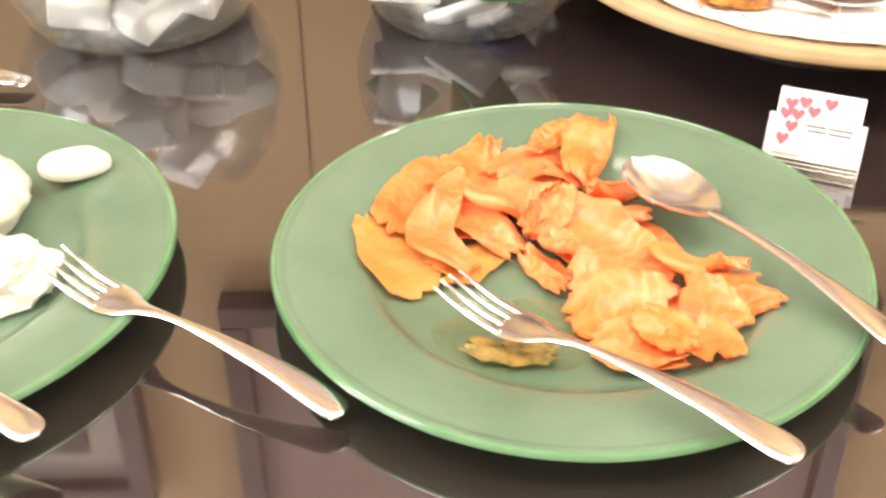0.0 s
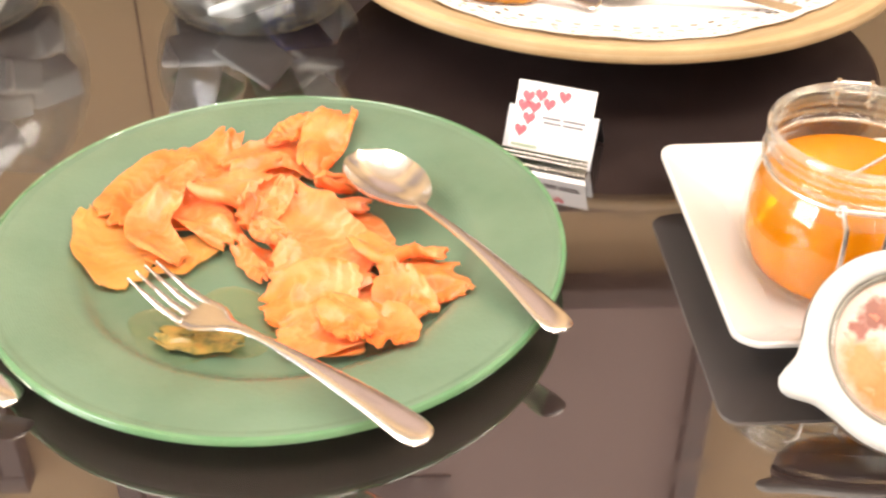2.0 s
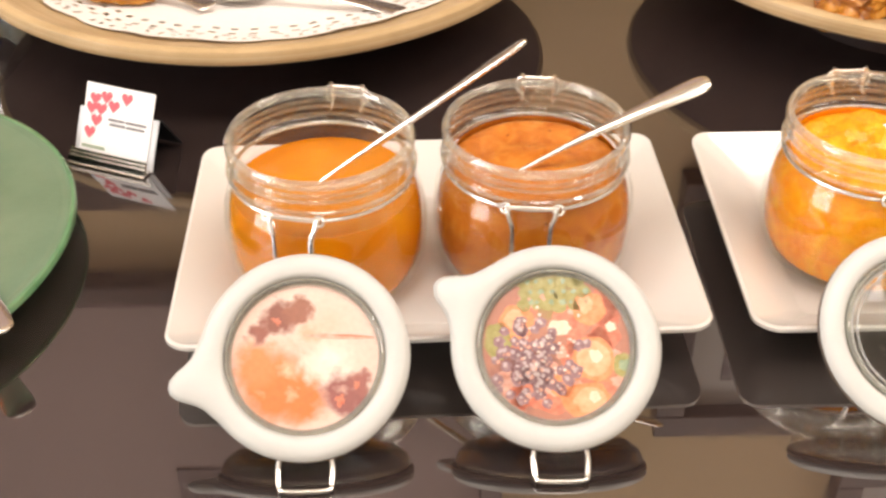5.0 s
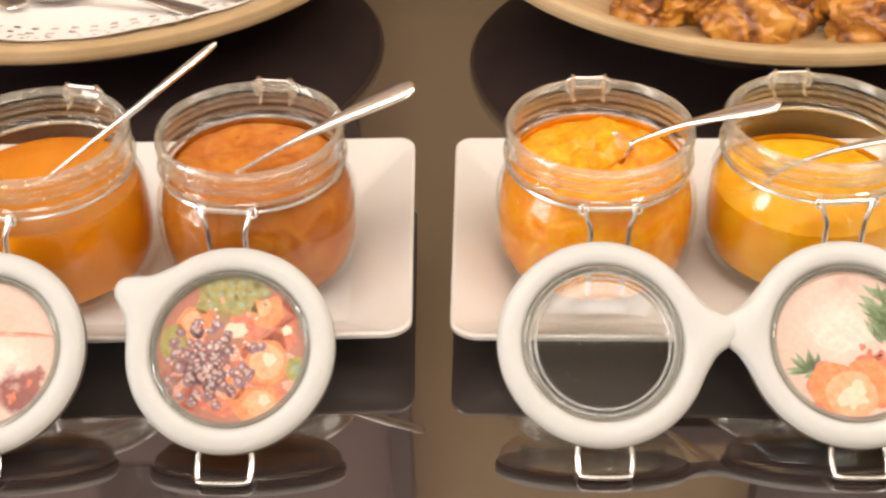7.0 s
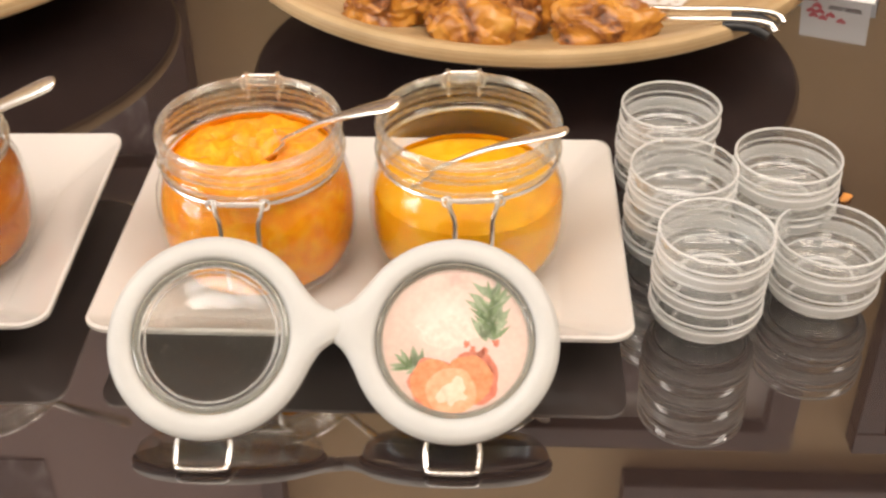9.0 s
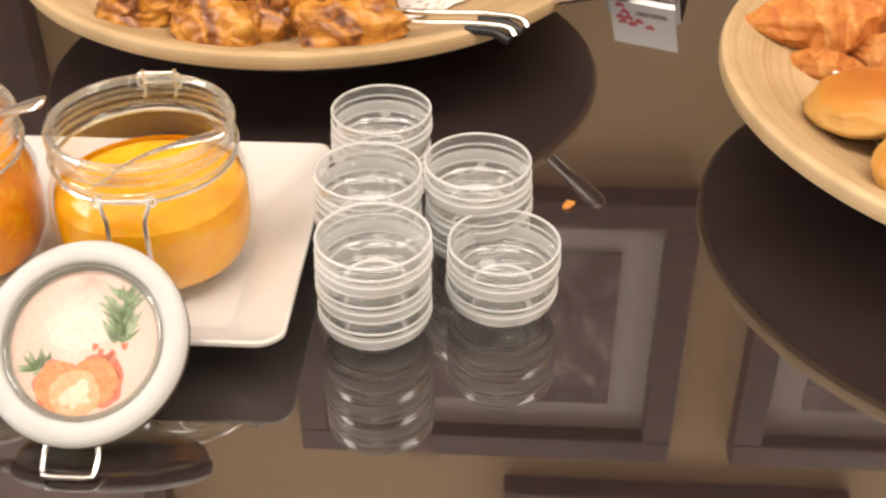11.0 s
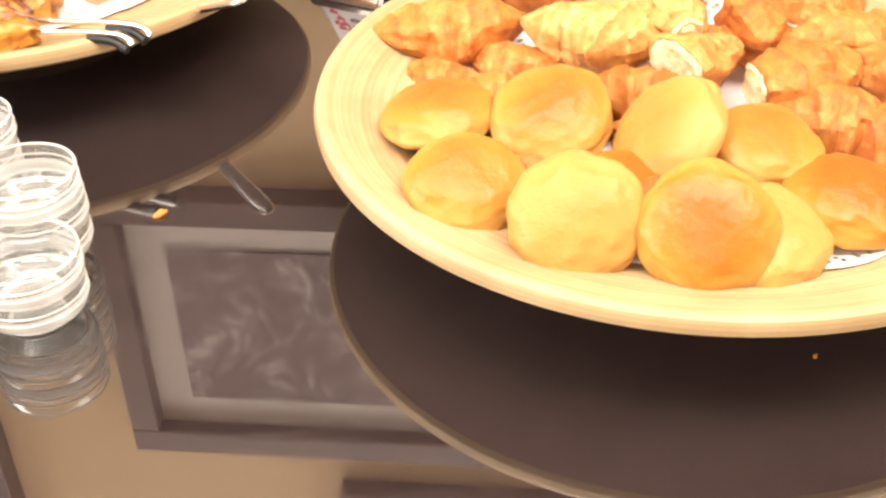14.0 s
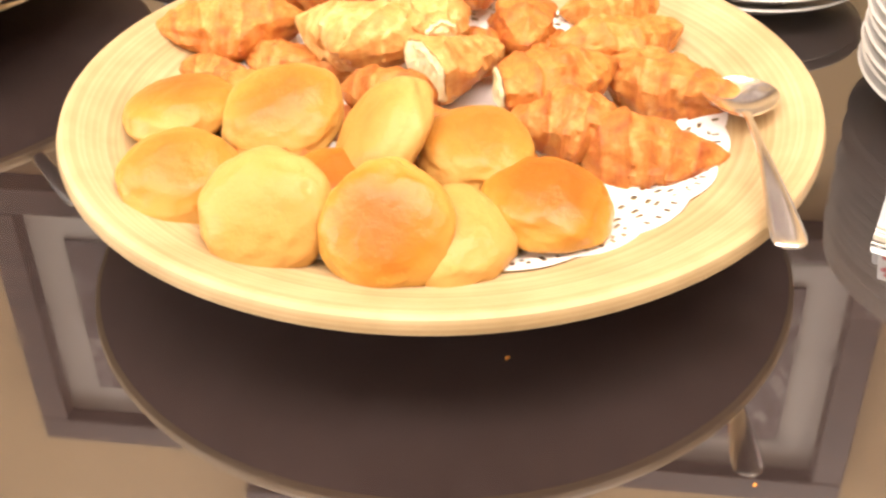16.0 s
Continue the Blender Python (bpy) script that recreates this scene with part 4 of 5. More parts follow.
M_SALMON = salmon_mat("smoked_salmon", (0.89, 0.150, 0.028), (0.94, 0.225, 0.056), (0.95, 0.37, 0.16), 0.0)
M_SALMON_PINK = salmon_mat("pale_smoked_salmon", (0.89, 0.175, 0.045), (0.93, 0.245, 0.078), (0.95, 0.39, 0.19), 0.0)
M_SALMON_THIN = salmon_mat("thin_translucent_salmon", (0.90, 0.31, 0.065), (0.93, 0.40, 0.11), (0.95, 0.50, 0.19), 0.30)
M_SALMON_SKIN = mat("olive_salmon_skin", (0.40, 0.36, 0.10), 0.25, coat=0.4, trans=0.2)
v = coords(M_SALMON_SKIN)
colour_in(M_SALMON_SKIN, ramp(M_SALMON_SKIN, noise_tex(M_SALMON_SKIN, v, 120.0), [(0.35, (0.16, 0.17, 0.06)), (0.55, (0.48, 0.33, 0.09)), (0.7, (0.62, 0.34, 0.09))]))

# height of what already lies on the plate, in cells of 2 mm, so that each slice drapes over the ones below
PILE_X, PILE_Y, CELL, PILE_N = 0.06, 0.42, 0.002, 150
gx, gy = np.meshgrid(PILE_X + CELL * np.arange(PILE_N), PILE_Y + CELL * np.arange(PILE_N), indexing="ij")
pile = np.interp(np.hypot(gx - 0.1957, gy - 0.5515), [0, 0.094, 0.1, 0.105, 0.1085, 0.114, 0.15], [0.0060, 0.0062, 0.0075, 0.0105, 0.0140, 0.0165, 0.021])


def under(x, y):
    i, j = int((x - PILE_X) / CELL), int((y - PILE_Y) / CELL)
    return soft_pile[min(max(i, 0), PILE_N - 1), min(max(j, 0), PILE_N - 1)]


def soften(a, times):
    for _ in range(times):
        p = np.pad(a, 1, mode="edge")
        a = np.maximum((p[:-2, 1:-1] + p[2:, 1:-1] + p[1:-1, :-2] + p[1:-1, 2:]) / 4, a * 0.6 + 0.4 * (p[:-2, 1:-1] + p[2:, 1:-1] + p[1:-1, :-2] + p[1:-1, 2:]) / 4)
    return a


def salmon_slice(points, halves, seed, ripple=0.002, roll=0, flesh=None, rag=0.06, lift=0.0, pleat=0.0, label="thin folded slice of smoked salmon on the plate"):
    """A limp sheet along a line, draped over the pile; halves: half widths from start to end; roll: the edge that curls over (1, -1, or 2 for both)."""
    global pile, soft_pile
    soft_pile = soften(pile, 11)
    line = spline([(x, y, 0) for x, y in points], 12)
    wide = [q.x for q in spline([(h, 0, 0) for h in halves], 12)] if len(halves) == len(points) else [halves[0]] * len(line)
    n, w = len(line), 23
    base = line[n // 2].copy()
    bm = bmesh.new()
    uvs = {}
    rows, run = [], 0.0
    for i, q in enumerate(line):
        way = (line[min(i + 1, n - 1)] - line[max(i - 1, 0)]).normalized()
        across = Vector((-way.y, way.x, 0))
        run += (q - line[i - 1]).length if i else 0.0
        t = i / (n - 1)
        end = math.sin(math.pi * (0.04 + 0.92 * t)) ** 0.17
        h = (1.42 if roll else 1.22) * wide[i] * end * (1 + 2.2 * rag * noise.noise(Vector((t * 4, seed, 0))))
        row = []
        for k in range(w):
            u = 2 * k / (w - 1) - 1
            edge = 1 + 1.1 * rag * noise.fractal(Vector((t * 7, u * 1.5, seed * 3.1)), 0.8, 2.0, 3)
            out, up = u * h * edge, 0.0
            for sgn in (1, -1):
                if roll in (sgn, 2) and u * sgn > 0.5:
                    a = (u * sgn - 0.5) / 0.5 * 3.4
                    r = min(0.0036, 0.30 * h)
                    out, up = sgn * (0.5 * h + 0.10 * h + r * math.sin(a)), r * (1 - math.cos(a))
            at = q + across * out + way * (0.005 * noise.fractal(Vector((u * 2.5, seed * 1.7, t * 2)), 0.8, 2.0, 3))
            slack = 1 - 0.35 * abs(u)
            z = under(at.x, at.y) + 0.0026 + lift * math.sin(math.pi * t) * (1 - u * u)
            z += ripple * slack * (1.0 + math.sin(3.1 * u + 3.5 * t + seed * 2.2) + 0.55 * math.sin(6.0 * u - 6.5 * t + seed) + 1.2 * noise.noise(at * 48 + Vector((seed, 0, 0))))
            z += 0.0009 * abs(noise.noise(Vector((run * 150 + seed, u * 1.6, seed)))) + 0.0012 * abs(noise.noise(at * 75 + Vector((0, seed, 0))))
            z += pleat * (0.5 + 0.5 * math.sin(46 * t + 2.5 * u + seed)) + up
            vert = bm.verts.new(Vector((at.x, at.y, T + max(z, under(at.x, at.y) + 0.0022))) - base)
            uvs[vert] = (run, u * h)
            row.append(vert)
        rows.append(row)
    layer = bm.loops.layers.uv.new("grain")
    for a, b in zip(rows, rows[1:]):
        for k in range(w - 1):
            f = bm.faces.new((a[k], b[k], b[k + 1], a[k + 1]))
            for loop in f.loops:
                loop[layer].uv = uvs[loop.vert]
    for row in rows:
        for vert in row:
            p = vert.co + base
            i, j = int((p.x - PILE_X) / CELL), int((p.y - PILE_Y) / CELL)
            if 0 < i < PILE_N - 1 and 0 < j < PILE_N - 1:
                pile[i:i + 2, j:j + 2] = np.maximum(pile[i:i + 2, j:j + 2], min(p.z - T, 0.036))
    bmesh.ops.recalc_face_normals(bm, faces=bm.faces)
    bm.normal_update()
    thick = 0.0009 if flesh is M_SALMON_THIN else 0.0018
    below = {vert: bm.verts.new(vert.co - vert.normal * thick * (1 - 0.8 * abs(2 * k / (w - 1) - 1) ** 3)) for row in rows for k, vert in enumerate(row)}
    rim = [e for e in bm.edges if len(e.link_faces) == 1]
    sheet = bm.faces[:]
    for f in sheet + rim:
        if isinstance(f, bmesh.types.BMEdge):
            a, b = f.verts
            made = bm.faces.new((a, b, below[b], below[a]))
        else:
            made = bm.faces.new([below[vert] for vert in reversed(f.verts)])
        for loop in made.loops:
            loop[layer].uv = uvs.get(loop.vert, (0.0, 0.0))
    bmesh.ops.recalc_face_normals(bm, faces=bm.faces)
    ob = part("salmon_slice", bm, flesh or (M_SALMON_PINK if int(seed * 7) % 3 == 0 else M_SALMON))
    ob.location = base
    return tagged(ob, label, "salmon slice", "smoked salmon slices")


THIN = "thin see-through sheet of salmon flat on the plate"
salmon_slice([(0.0922, 0.5860), (0.1045, 0.5560), (0.1150, 0.5240)], (0.013, 0.018, 0.014), 1.0, 0.0004, 0, M_SALMON_THIN, 0.05, label=THIN)
salmon_slice([(0.1240, 0.5440), (0.1450, 0.5540), (0.1634, 0.5700)], (0.014, 0.013, 0.006), 2.0, 0.0006, 0, M_SALMON_THIN, 0.12, label=THIN)
salmon_slice([(0.1400, 0.4830), (0.1606, 0.4765), (0.1830, 0.4775)], (0.007, 0.008, 0.006), 3.0, 0.0006, 0, M_SALMON_SKIN, 0.25, label="scrap of olive-coloured salmon skin in the brine")
salmon_slice([(0.1665, 0.6100), (0.1815, 0.6280), (0.1977, 0.6400)], (0.014, 0.016, 0.012), 4.1)
salmon_slice([(0.2250, 0.5850), (0.2380, 0.5700), (0.2500, 0.5500)], (0.013, 0.014, 0.012), 5.2)
salmon_slice([(0.2082, 0.4770), (0.2269, 0.4690), (0.2437, 0.4660)], (0.005, 0.006, 0.005), 6.3, 0.001)
salmon_slice([(0.1200, 0.6000), (0.1420, 0.5850), (0.1650, 0.5950)], (0.013, 0.015, 0.014), 30.2, 0.0016)
salmon_slice([(0.1900, 0.6000), (0.2020, 0.5800), (0.2180, 0.5640)], (0.014, 0.016, 0.014), 31.5, 0.0016)
salmon_slice([(0.2050, 0.5400), (0.2250, 0.5200), (0.2500, 0.5050)], (0.016, 0.018, 0.015), 32.6, 0.0016)
salmon_slice([(0.0990, 0.5760), (0.1131, 0.6040), (0.1310, 0.6400)], (0.011, 0.015, 0.013), 7.1, 0.0014, rag=0.05)
salmon_slice([(0.1300, 0.6110), (0.1460, 0.6370), (0.1580, 0.6640)], (0.012, 0.013, 0.008), 8.3, 0.0020, 0, rag=0.10)
salmon_slice([(0.1600, 0.6260), (0.1874, 0.6480), (0.2129, 0.6265)], (0.011, 0.012, 0.008), 9.1, 0.0018, 0, rag=0.10)
salmon_slice([(0.1310, 0.5985), (0.1501, 0.5790), (0.1706, 0.5590)], (0.011, 0.012, 0.010), 10.3, 0.0018, rag=0.04)
salmon_slice([(0.1442, 0.6020), (0.1706, 0.6000), (0.1963, 0.6050)], (0.013, 0.017, 0.014), 11.2, 0.0022, -1, rag=0.05)
salmon_slice([(0.1400, 0.6240), (0.1270, 0.5900), (0.1226, 0.5640), (0.1425, 0.5400)], (0.009, 0.010, 0.011, 0.008), 12.1, 0.0020, 0, rag=0.04)
salmon_slice([(0.1859, 0.6480), (0.1960, 0.6660), (0.2110, 0.6780)], (0.006, 0.008, 0.008), 13.2, 0.0014, 0, pleat=0.0015)
salmon_slice([(0.2265, 0.6800), (0.2170, 0.6520), (0.2100, 0.6240)], (0.012, 0.0115, 0.008), 14.4, 0.0012, 1, rag=0.04, pleat=0.0005, lift=0.007)
salmon_slice([(0.2009, 0.6050), (0.2213, 0.5910), (0.2425, 0.5850)], (0.008, 0.009, 0.008), 15.1, 0.0022, -1)
salmon_slice([(0.2140, 0.6090), (0.2271, 0.6110), (0.2419, 0.6180)], (0.007, 0.008, 0.007), 16.4, 0.002, 2)
salmon_slice([(0.1748, 0.5560), (0.1839, 0.5430), (0.1921, 0.5266)], (0.007, 0.008, 0.007), 17.2, 0.0020, 0)
salmon_slice([(0.1958, 0.5860), (0.2154, 0.5560), (0.2454, 0.5290)], (0.016, 0.021, 0.017), 18.1, 0.0016, rag=0.04)
salmon_slice([(0.1744, 0.5720), (0.1840, 0.5770), (0.1970, 0.5930)], (0.007, 0.009, 0.008), 19.3, 0.0018, 1, pleat=0.002)
salmon_slice([(0.1840, 0.5600), (0.1930, 0.5520), (0.2030, 0.5380)], (0.006, 0.007, 0.006), 20.2, 0.0018, -1, pleat=0.002)
salmon_slice([(0.2574, 0.5270), (0.2739, 0.5270), (0.2904, 0.5240)], (0.010, 0.012, 0.010), 21.4, 0.0026, rag=0.12)
salmon_slice([(0.2640, 0.5150), (0.2830, 0.5130), (0.2985, 0.5030)], (0.011, 0.010, 0.004), 22.1, 0.002, rag=0.14)
salmon_slice([(0.1939, 0.5219), (0.2203, 0.5250), (0.2480, 0.5240)], (0.012, 0.014, 0.012), 23.2, 0.0016, rag=0.05)
salmon_slice([(0.2386, 0.5462), (0.2546, 0.5320), (0.2712, 0.5370), (0.2860, 0.5310)], (0.010, 0.012, 0.009, 0.006), 24.3, 0.0018, -1, rag=0.03)
salmon_slice([(0.2488, 0.5060), (0.2649, 0.5010), (0.2763, 0.4900)], (0.012, 0.013, 0.010), 25.1, 0.0022)
salmon_slice([(0.1926, 0.4990), (0.2169, 0.5030), (0.2430, 0.5040)], (0.013, 0.018, 0.016), 26.4, 0.0014, 0, rag=0.04)
salmon_slice([(0.2017, 0.4800), (0.2228, 0.4770), (0.2438, 0.4760)], (0.011, 0.015, 0.012), 27.1, 0.0016, rag=0.05)
salmon_slice([(0.2500, 0.4900), (0.2577, 0.4760), (0.2592, 0.4600)], (0.012, 0.013, 0.011), 28.2, 0.0016, rag=0.05)
salmon_slice([(0.2250, 0.4930), (0.2370, 0.4790), (0.2430, 0.4640)], (0.010, 0.011, 0.008), 29.1, 0.0012, 0, rag=0.05)

M_BRINE = thin_glass("oily_brine", (0.98, 0.98, 0.92), 0.02, 0.02, 1.0, 4.0)
bm = lathe([(0, 0.0054), (0.050, 0.0054), (0.070, 0.0056), (0.072, 0.0061), (0.068, 0.0066), (0, 0.0068)], 48)
for vert in bm.verts:
    a = math.atan2(vert.co.y, vert.co.x)
    k = 0.56 + 0.12 * math.sin(2 * a + 0.6) + 0.08 * math.sin(5 * a)
    vert.co.x *= k
    vert.co.y *= k * 0.8
ob = part("brine_puddle", bm, M_BRINE)
ob.location = (0.168, 0.492, T)
tagged(ob, "thin oily puddle of brine under the salmon", "brine")


# ---- mozzarella ----
M_MOZZ = mat("fresh_mozzarella", (0.86, 0.84, 0.74), 0.3, coat=0.3, sss=0.1)
v = coords(M_MOZZ)
colour_in(M_MOZZ, ramp(M_MOZZ, noise_tex(M_MOZZ, v, 60.0), [(0.3, (0.83, 0.81, 0.68)), (0.7, (0.88, 0.87, 0.80))]))
bump(M_MOZZ, noise_tex(M_MOZZ, v, 180.0), 0.4, 0.001)


def blob(sx, sy, sz, seed, rough=0.15, detail=3.0, cuts=4, flat=-0.9):
    """A lump with an uneven skin, flattened below."""
    bm = bmesh.new()
    bmesh.ops.create_icosphere(bm, subdivisions=cuts, radius=1.0)
    for vert in bm.verts:
        p = vert.co.copy()
        k = 1 + rough * noise.fractal(p * detail * 0.5 + Vector((seed, seed * 0.3, 0)), 0.8, 2.1, 4)
        p = p * k
        if p.z < flat:
            p.z = flat + (p.z - flat) * 0.15
        vert.co = (p.x * sx, p.y * sy, (p.z - flat) * sz)
    return bm


def lump(name, bm, material, at, rz, label, category, group, rx=0.0, ry=0.0):
    ob = part(name, bm, material)
    ob.matrix_world = pose(at[0], at[1], T + at[2], rx, ry, rz)
    return tagged(ob, label, category, group)


bm = lathe([(0, 0), (0.90, 0.0), (0.98, 0.15), (1.0, 0.5), (0.97, 0.85), (0.90, 1.0), (0.5, 1.05), (0, 1.02)], 40)
for vert in bm.verts:
    k = 1 + 0.10 * noise.noise(Vector((vert.co.x * 1.3, vert.co.y * 1.3, 4.0)))
    vert.co = (vert.co.x * 0.0205 * k, vert.co.y * 0.0140 * k, vert.co.z * 0.0085)
lump("mozzarella_slice", bm, M_MOZZ, (-0.086, 0.634, 0.0195), 12, "small oval slice of white mozzarella on the plate rim", "mozzarella", "mozzarella pieces")
lump("mozzarella_wedge", blob(0.045, 0.040, 0.026, 7.0, 0.16, 2.0, 4, -0.5), M_MOZZ, (-0.146, 0.602, 0.008), -30, "thick wedge of white mozzarella on the plate", "mozzarella", "mozzarella pieces")
lump("mozzarella_chunk", blob(0.030, 0.024, 0.020, 11.0, 0.35, 4.0, 4, -0.5), M_MOZZ, (-0.103, 0.534, 0.008), 10, "torn crumbly chunk of white mozzarella", "mozzarella", "mozzarella pieces")
lump("mozzarella_chunk", blob(0.034, 0.030, 0.022, 15.0, 0.3, 4.0, 4, -0.5), M_MOZZ, (-0.180, 0.530, 0.008), 60, "torn crumbly chunk of white mozzarella", "mozzarella", "mozzarella pieces")


# ---- buns and croissants ----
def crust(m, pale, gold, brown, scale, top):
    v = coords(m)
    sep = m.node_tree.nodes.new("ShaderNodeSeparateXYZ")
    link(m, v, sep.inputs[0])
    rm = node(m, "ShaderNodeMapRange")
    rm.inputs[1].default_value, rm.inputs[2].default_value = 0.0, top
    link(m, sep.outputs[2], rm.inputs[0])
    info = m.node_tree.nodes.new("ShaderNodeObjectInfo")
    nz = noise_tex(m, v, scale, 5.0, 0.6)
    add = m.node_tree.nodes.new("ShaderNodeMath")
    add.operation = "MULTIPLY_ADD"
    link(m, nz, add.inputs[0])
    add.inputs[1].default_value = 0.46
    cap = m.node_tree.nodes.new("ShaderNodeMath")
    cap.operation = "POWER"
    cap.inputs[1].default_value = 3.2
    link(m, rm.outputs[0], cap.inputs[0])
    link(m, cap.outputs[0], add.inputs[2])
    var = m.node_tree.nodes.new("ShaderNodeMath")
    var.operation = "MULTIPLY_ADD"
    link(m, info.outputs["Random"], var.inputs[0])
    var.inputs[1].default_value = 0.26
    link(m, add.outputs[0], var.inputs[2])
    fit = node(m, "ShaderNodeMapRange")
    fit.inputs[1].default_value, fit.inputs[2].default_value = 0.34, 1.28
    link(m, var.outputs[0], fit.inputs[0])
    colour_in(m, ramp(m, fit.outputs[0], [(0.10, pale), (0.40, gold), (0.82, brown)]))


M_BUN = mat("glazed_bun_crust", (0.75, 0.40, 0.10), 0.36, spec=0.42)
crust(M_BUN, (0.56, 0.328, 0.092), (0.51, 0.222, 0.036), (0.42, 0.128, 0.017), 24.0, 0.034)
first = bump(M_BUN, noise_tex(M_BUN, coords(M_BUN), 420.0), 0.22, 0.0006)
bump(M_BUN, noise_tex(M_BUN, coords(M_BUN), 48.0, 6.0, 0.62), 0.60, 0.0040, first)


M_BUN_BROWN = mat("browned_bun_crust", (0.62, 0.24, 0.04), 0.32, spec=0.45)
crust(M_BUN_BROWN, (0.54, 0.285, 0.060), (0.47, 0.176, 0.020), (0.37, 0.108, 0.011), 24.0, 0.031)
first = bump(M_BUN_BROWN, noise_tex(M_BUN_BROWN, coords(M_BUN_BROWN), 420.0), 0.22, 0.0006)
bump(M_BUN_BROWN, noise_tex(M_BUN_BROWN, coords(M_BUN_BROWN), 48.0, 6.0, 0.62), 0.60, 0.0040, first)


M_BUN_PALE = mat("pale_bun_crust", (0.55, 0.30, 0.08), 0.40, spec=0.40)
crust(M_BUN_PALE, (0.54, 0.298, 0.084), (0.51, 0.243, 0.054), (0.46, 0.178, 0.034), 24.0, 0.037)
first = bump(M_BUN_PALE, noise_tex(M_BUN_PALE, coords(M_BUN_PALE), 420.0), 0.22, 0.0006)
bump(M_BUN_PALE, noise_tex(M_BUN_PALE, coords(M_BUN_PALE), 48.0, 6.0, 0.62), 0.60, 0.0040, first)


def bun(at, r, rx, ry, rz, seed, label="round glazed bread bun in the bamboo bowl"):
    bm = bmesh.new()
    bmesh.ops.create_icosphere(bm, subdivisions=5, radius=1.0)
    for vert in bm.verts:
        p = vert.co.copy()
        k = 1 + 0.085 * noise.fractal(p * 1.4 + Vector((seed, 0, seed)), 1.0, 2.1, 3) + 0.012 * math.exp(-((p.z + 0.45) / 0.22) ** 2) * noise.noise(Vector((math.atan2(p.y, p.x) * 5, p.z * 3, seed)))
        waist = 1 + 0.05 * math.exp(-((p.z + 0.25) / 0.25) ** 2)
        x, y = p.x * k * waist, p.y * k * waist
        z = p.z * k
        z = (0.46 + 0.07 * math.sin(seed * 1.9)) * z if z > 0 else 0.42 * z
        if z < -0.27:
            z = -0.27 + (z + 0.27) * 0.12
        vert.co = (x * r, y * r * (1 + 0.05 * math.sin(seed)), (z + 0.37) * r * 1.15)
    ob = part("bun", bm, M_BUN_BROWN if "brown" in label else M_BUN_PALE if "pale" in label else M_BUN)
    ob.matrix_world = pose(at[0], at[1], T + at[2], rx, ry, 0) @ pose(0, 0, -0.42 * r, 0, 0, rz)
    return tagged(ob, label, "bun", "bread buns")


BUNS = [((1.3006, 0.6364, 0.064), 0.0345, -5, -6, 10), ((1.3651, 0.6233, 0.072), 0.0362, 22, 0, 40), ((1.4269, 0.5978, 0.076), 0.0365, 14, -48, 0), ((1.4777, 0.5979, 0.071), 0.0335, 8, 6, 80), ((1.321, 0.568, 0.062), 0.033, 20, 6, 120),
        ((1.3782, 0.5295, 0.068), 0.0348, 46, -4, 20), ((1.4417, 0.5214, 0.07), 0.0345, 46, -4, 70), ((1.472, 0.533, 0.06), 0.0325, 14, 8, 150), ((1.517, 0.566, 0.06), 0.035, 4, 8, 200), ((1.405, 0.566, 0.058), 0.033, 10, 0, 250)]
for k, (at, r, rx, ry, rz) in enumerate(BUNS):
    bun(at, r * 0.96, rx, ry, rz, 2.0 + 3.3 * k, "round bun with a dark brown glazed top" if k in (6, 8, 9) else "round pale yellow bread bun in the bamboo bowl" if k in (2, 5, 7) else "round golden glazed bread bun in the bamboo bowl")

def croissant_mat(name, pale, gold, brown):
    """Baked layers: the raised edge of each layer browner than its hollow, with blisters and flakes."""
    m = mat(name, gold, 0.46, spec=0.35)
    v = coords(m)
    ridge = m.node_tree.nodes.new("ShaderNodeAttribute")
    ridge.attribute_name = "ridge"
    info = m.node_tree.nodes.new("ShaderNodeObjectInfo")
    total = noise_tex(m, v, 34.0, 6.0, 0.68)
    for socket, amount in ((ridge.outputs["Fac"], 0.22), (info.outputs["Random"], 0.14), (noise_tex(m, v, 140.0, 4.0, 0.7), 0.42)):
        add = m.node_tree.nodes.new("ShaderNodeMath")
        add.operation = "MULTIPLY_ADD"
        link(m, socket, add.inputs[0])
        add.inputs[1].default_value = amount
        link(m, total, add.inputs[2])
        total = add.outputs[0]
    fit = node(m, "ShaderNodeMapRange")
    fit.inputs[1].default_value, fit.inputs[2].default_value = 0.50, 1.14
    link(m, total, fit.inputs[0])
    colour_in(m, ramp(m, fit.outputs[0], [(0.12, pale), (0.46, gold), (0.92, brown)]))
    first = bump(m, noise_tex(m, v, 300.0, 3.0, 0.7), 0.45, 0.0012)
    bump(m, noise_tex(m, v, 90.0, 5.0, 0.65), 0.6, 0.0035, first)
    return m


M_CROISSANT = croissant_mat("flaky_croissant_crust", (0.62, 0.335, 0.105), (0.54, 0.202, 0.042), (0.40, 0.104, 0.022))
M_CROISSANT_BROWN = croissant_mat("browned_croissant_crust", (0.57, 0.275, 0.082), (0.47, 0.168, 0.036), (0.32, 0.080, 0.020))
M_CROISSANT_PALE = croissant_mat("pale_croissant_crust", (0.71, 0.500, 0.230), (0.63, 0.335, 0.105), (0.49, 0.180, 0.044))
M_CRUMB = mat("croissant_crumb", (0.88, 0.74, 0.42), 0.7, sss=0.1)
v = coords(M_CRUMB)
colour_in(M_CRUMB, ramp(M_CRUMB, noise_tex(M_CRUMB, v, 150.0), [(0.35, (0.72, 0.54, 0.27)), (0.6, (0.80, 0.70, 0.45))]))
bump(M_CRUMB, noise_tex(M_CRUMB, v, 220.0), 0.9, 0.003)


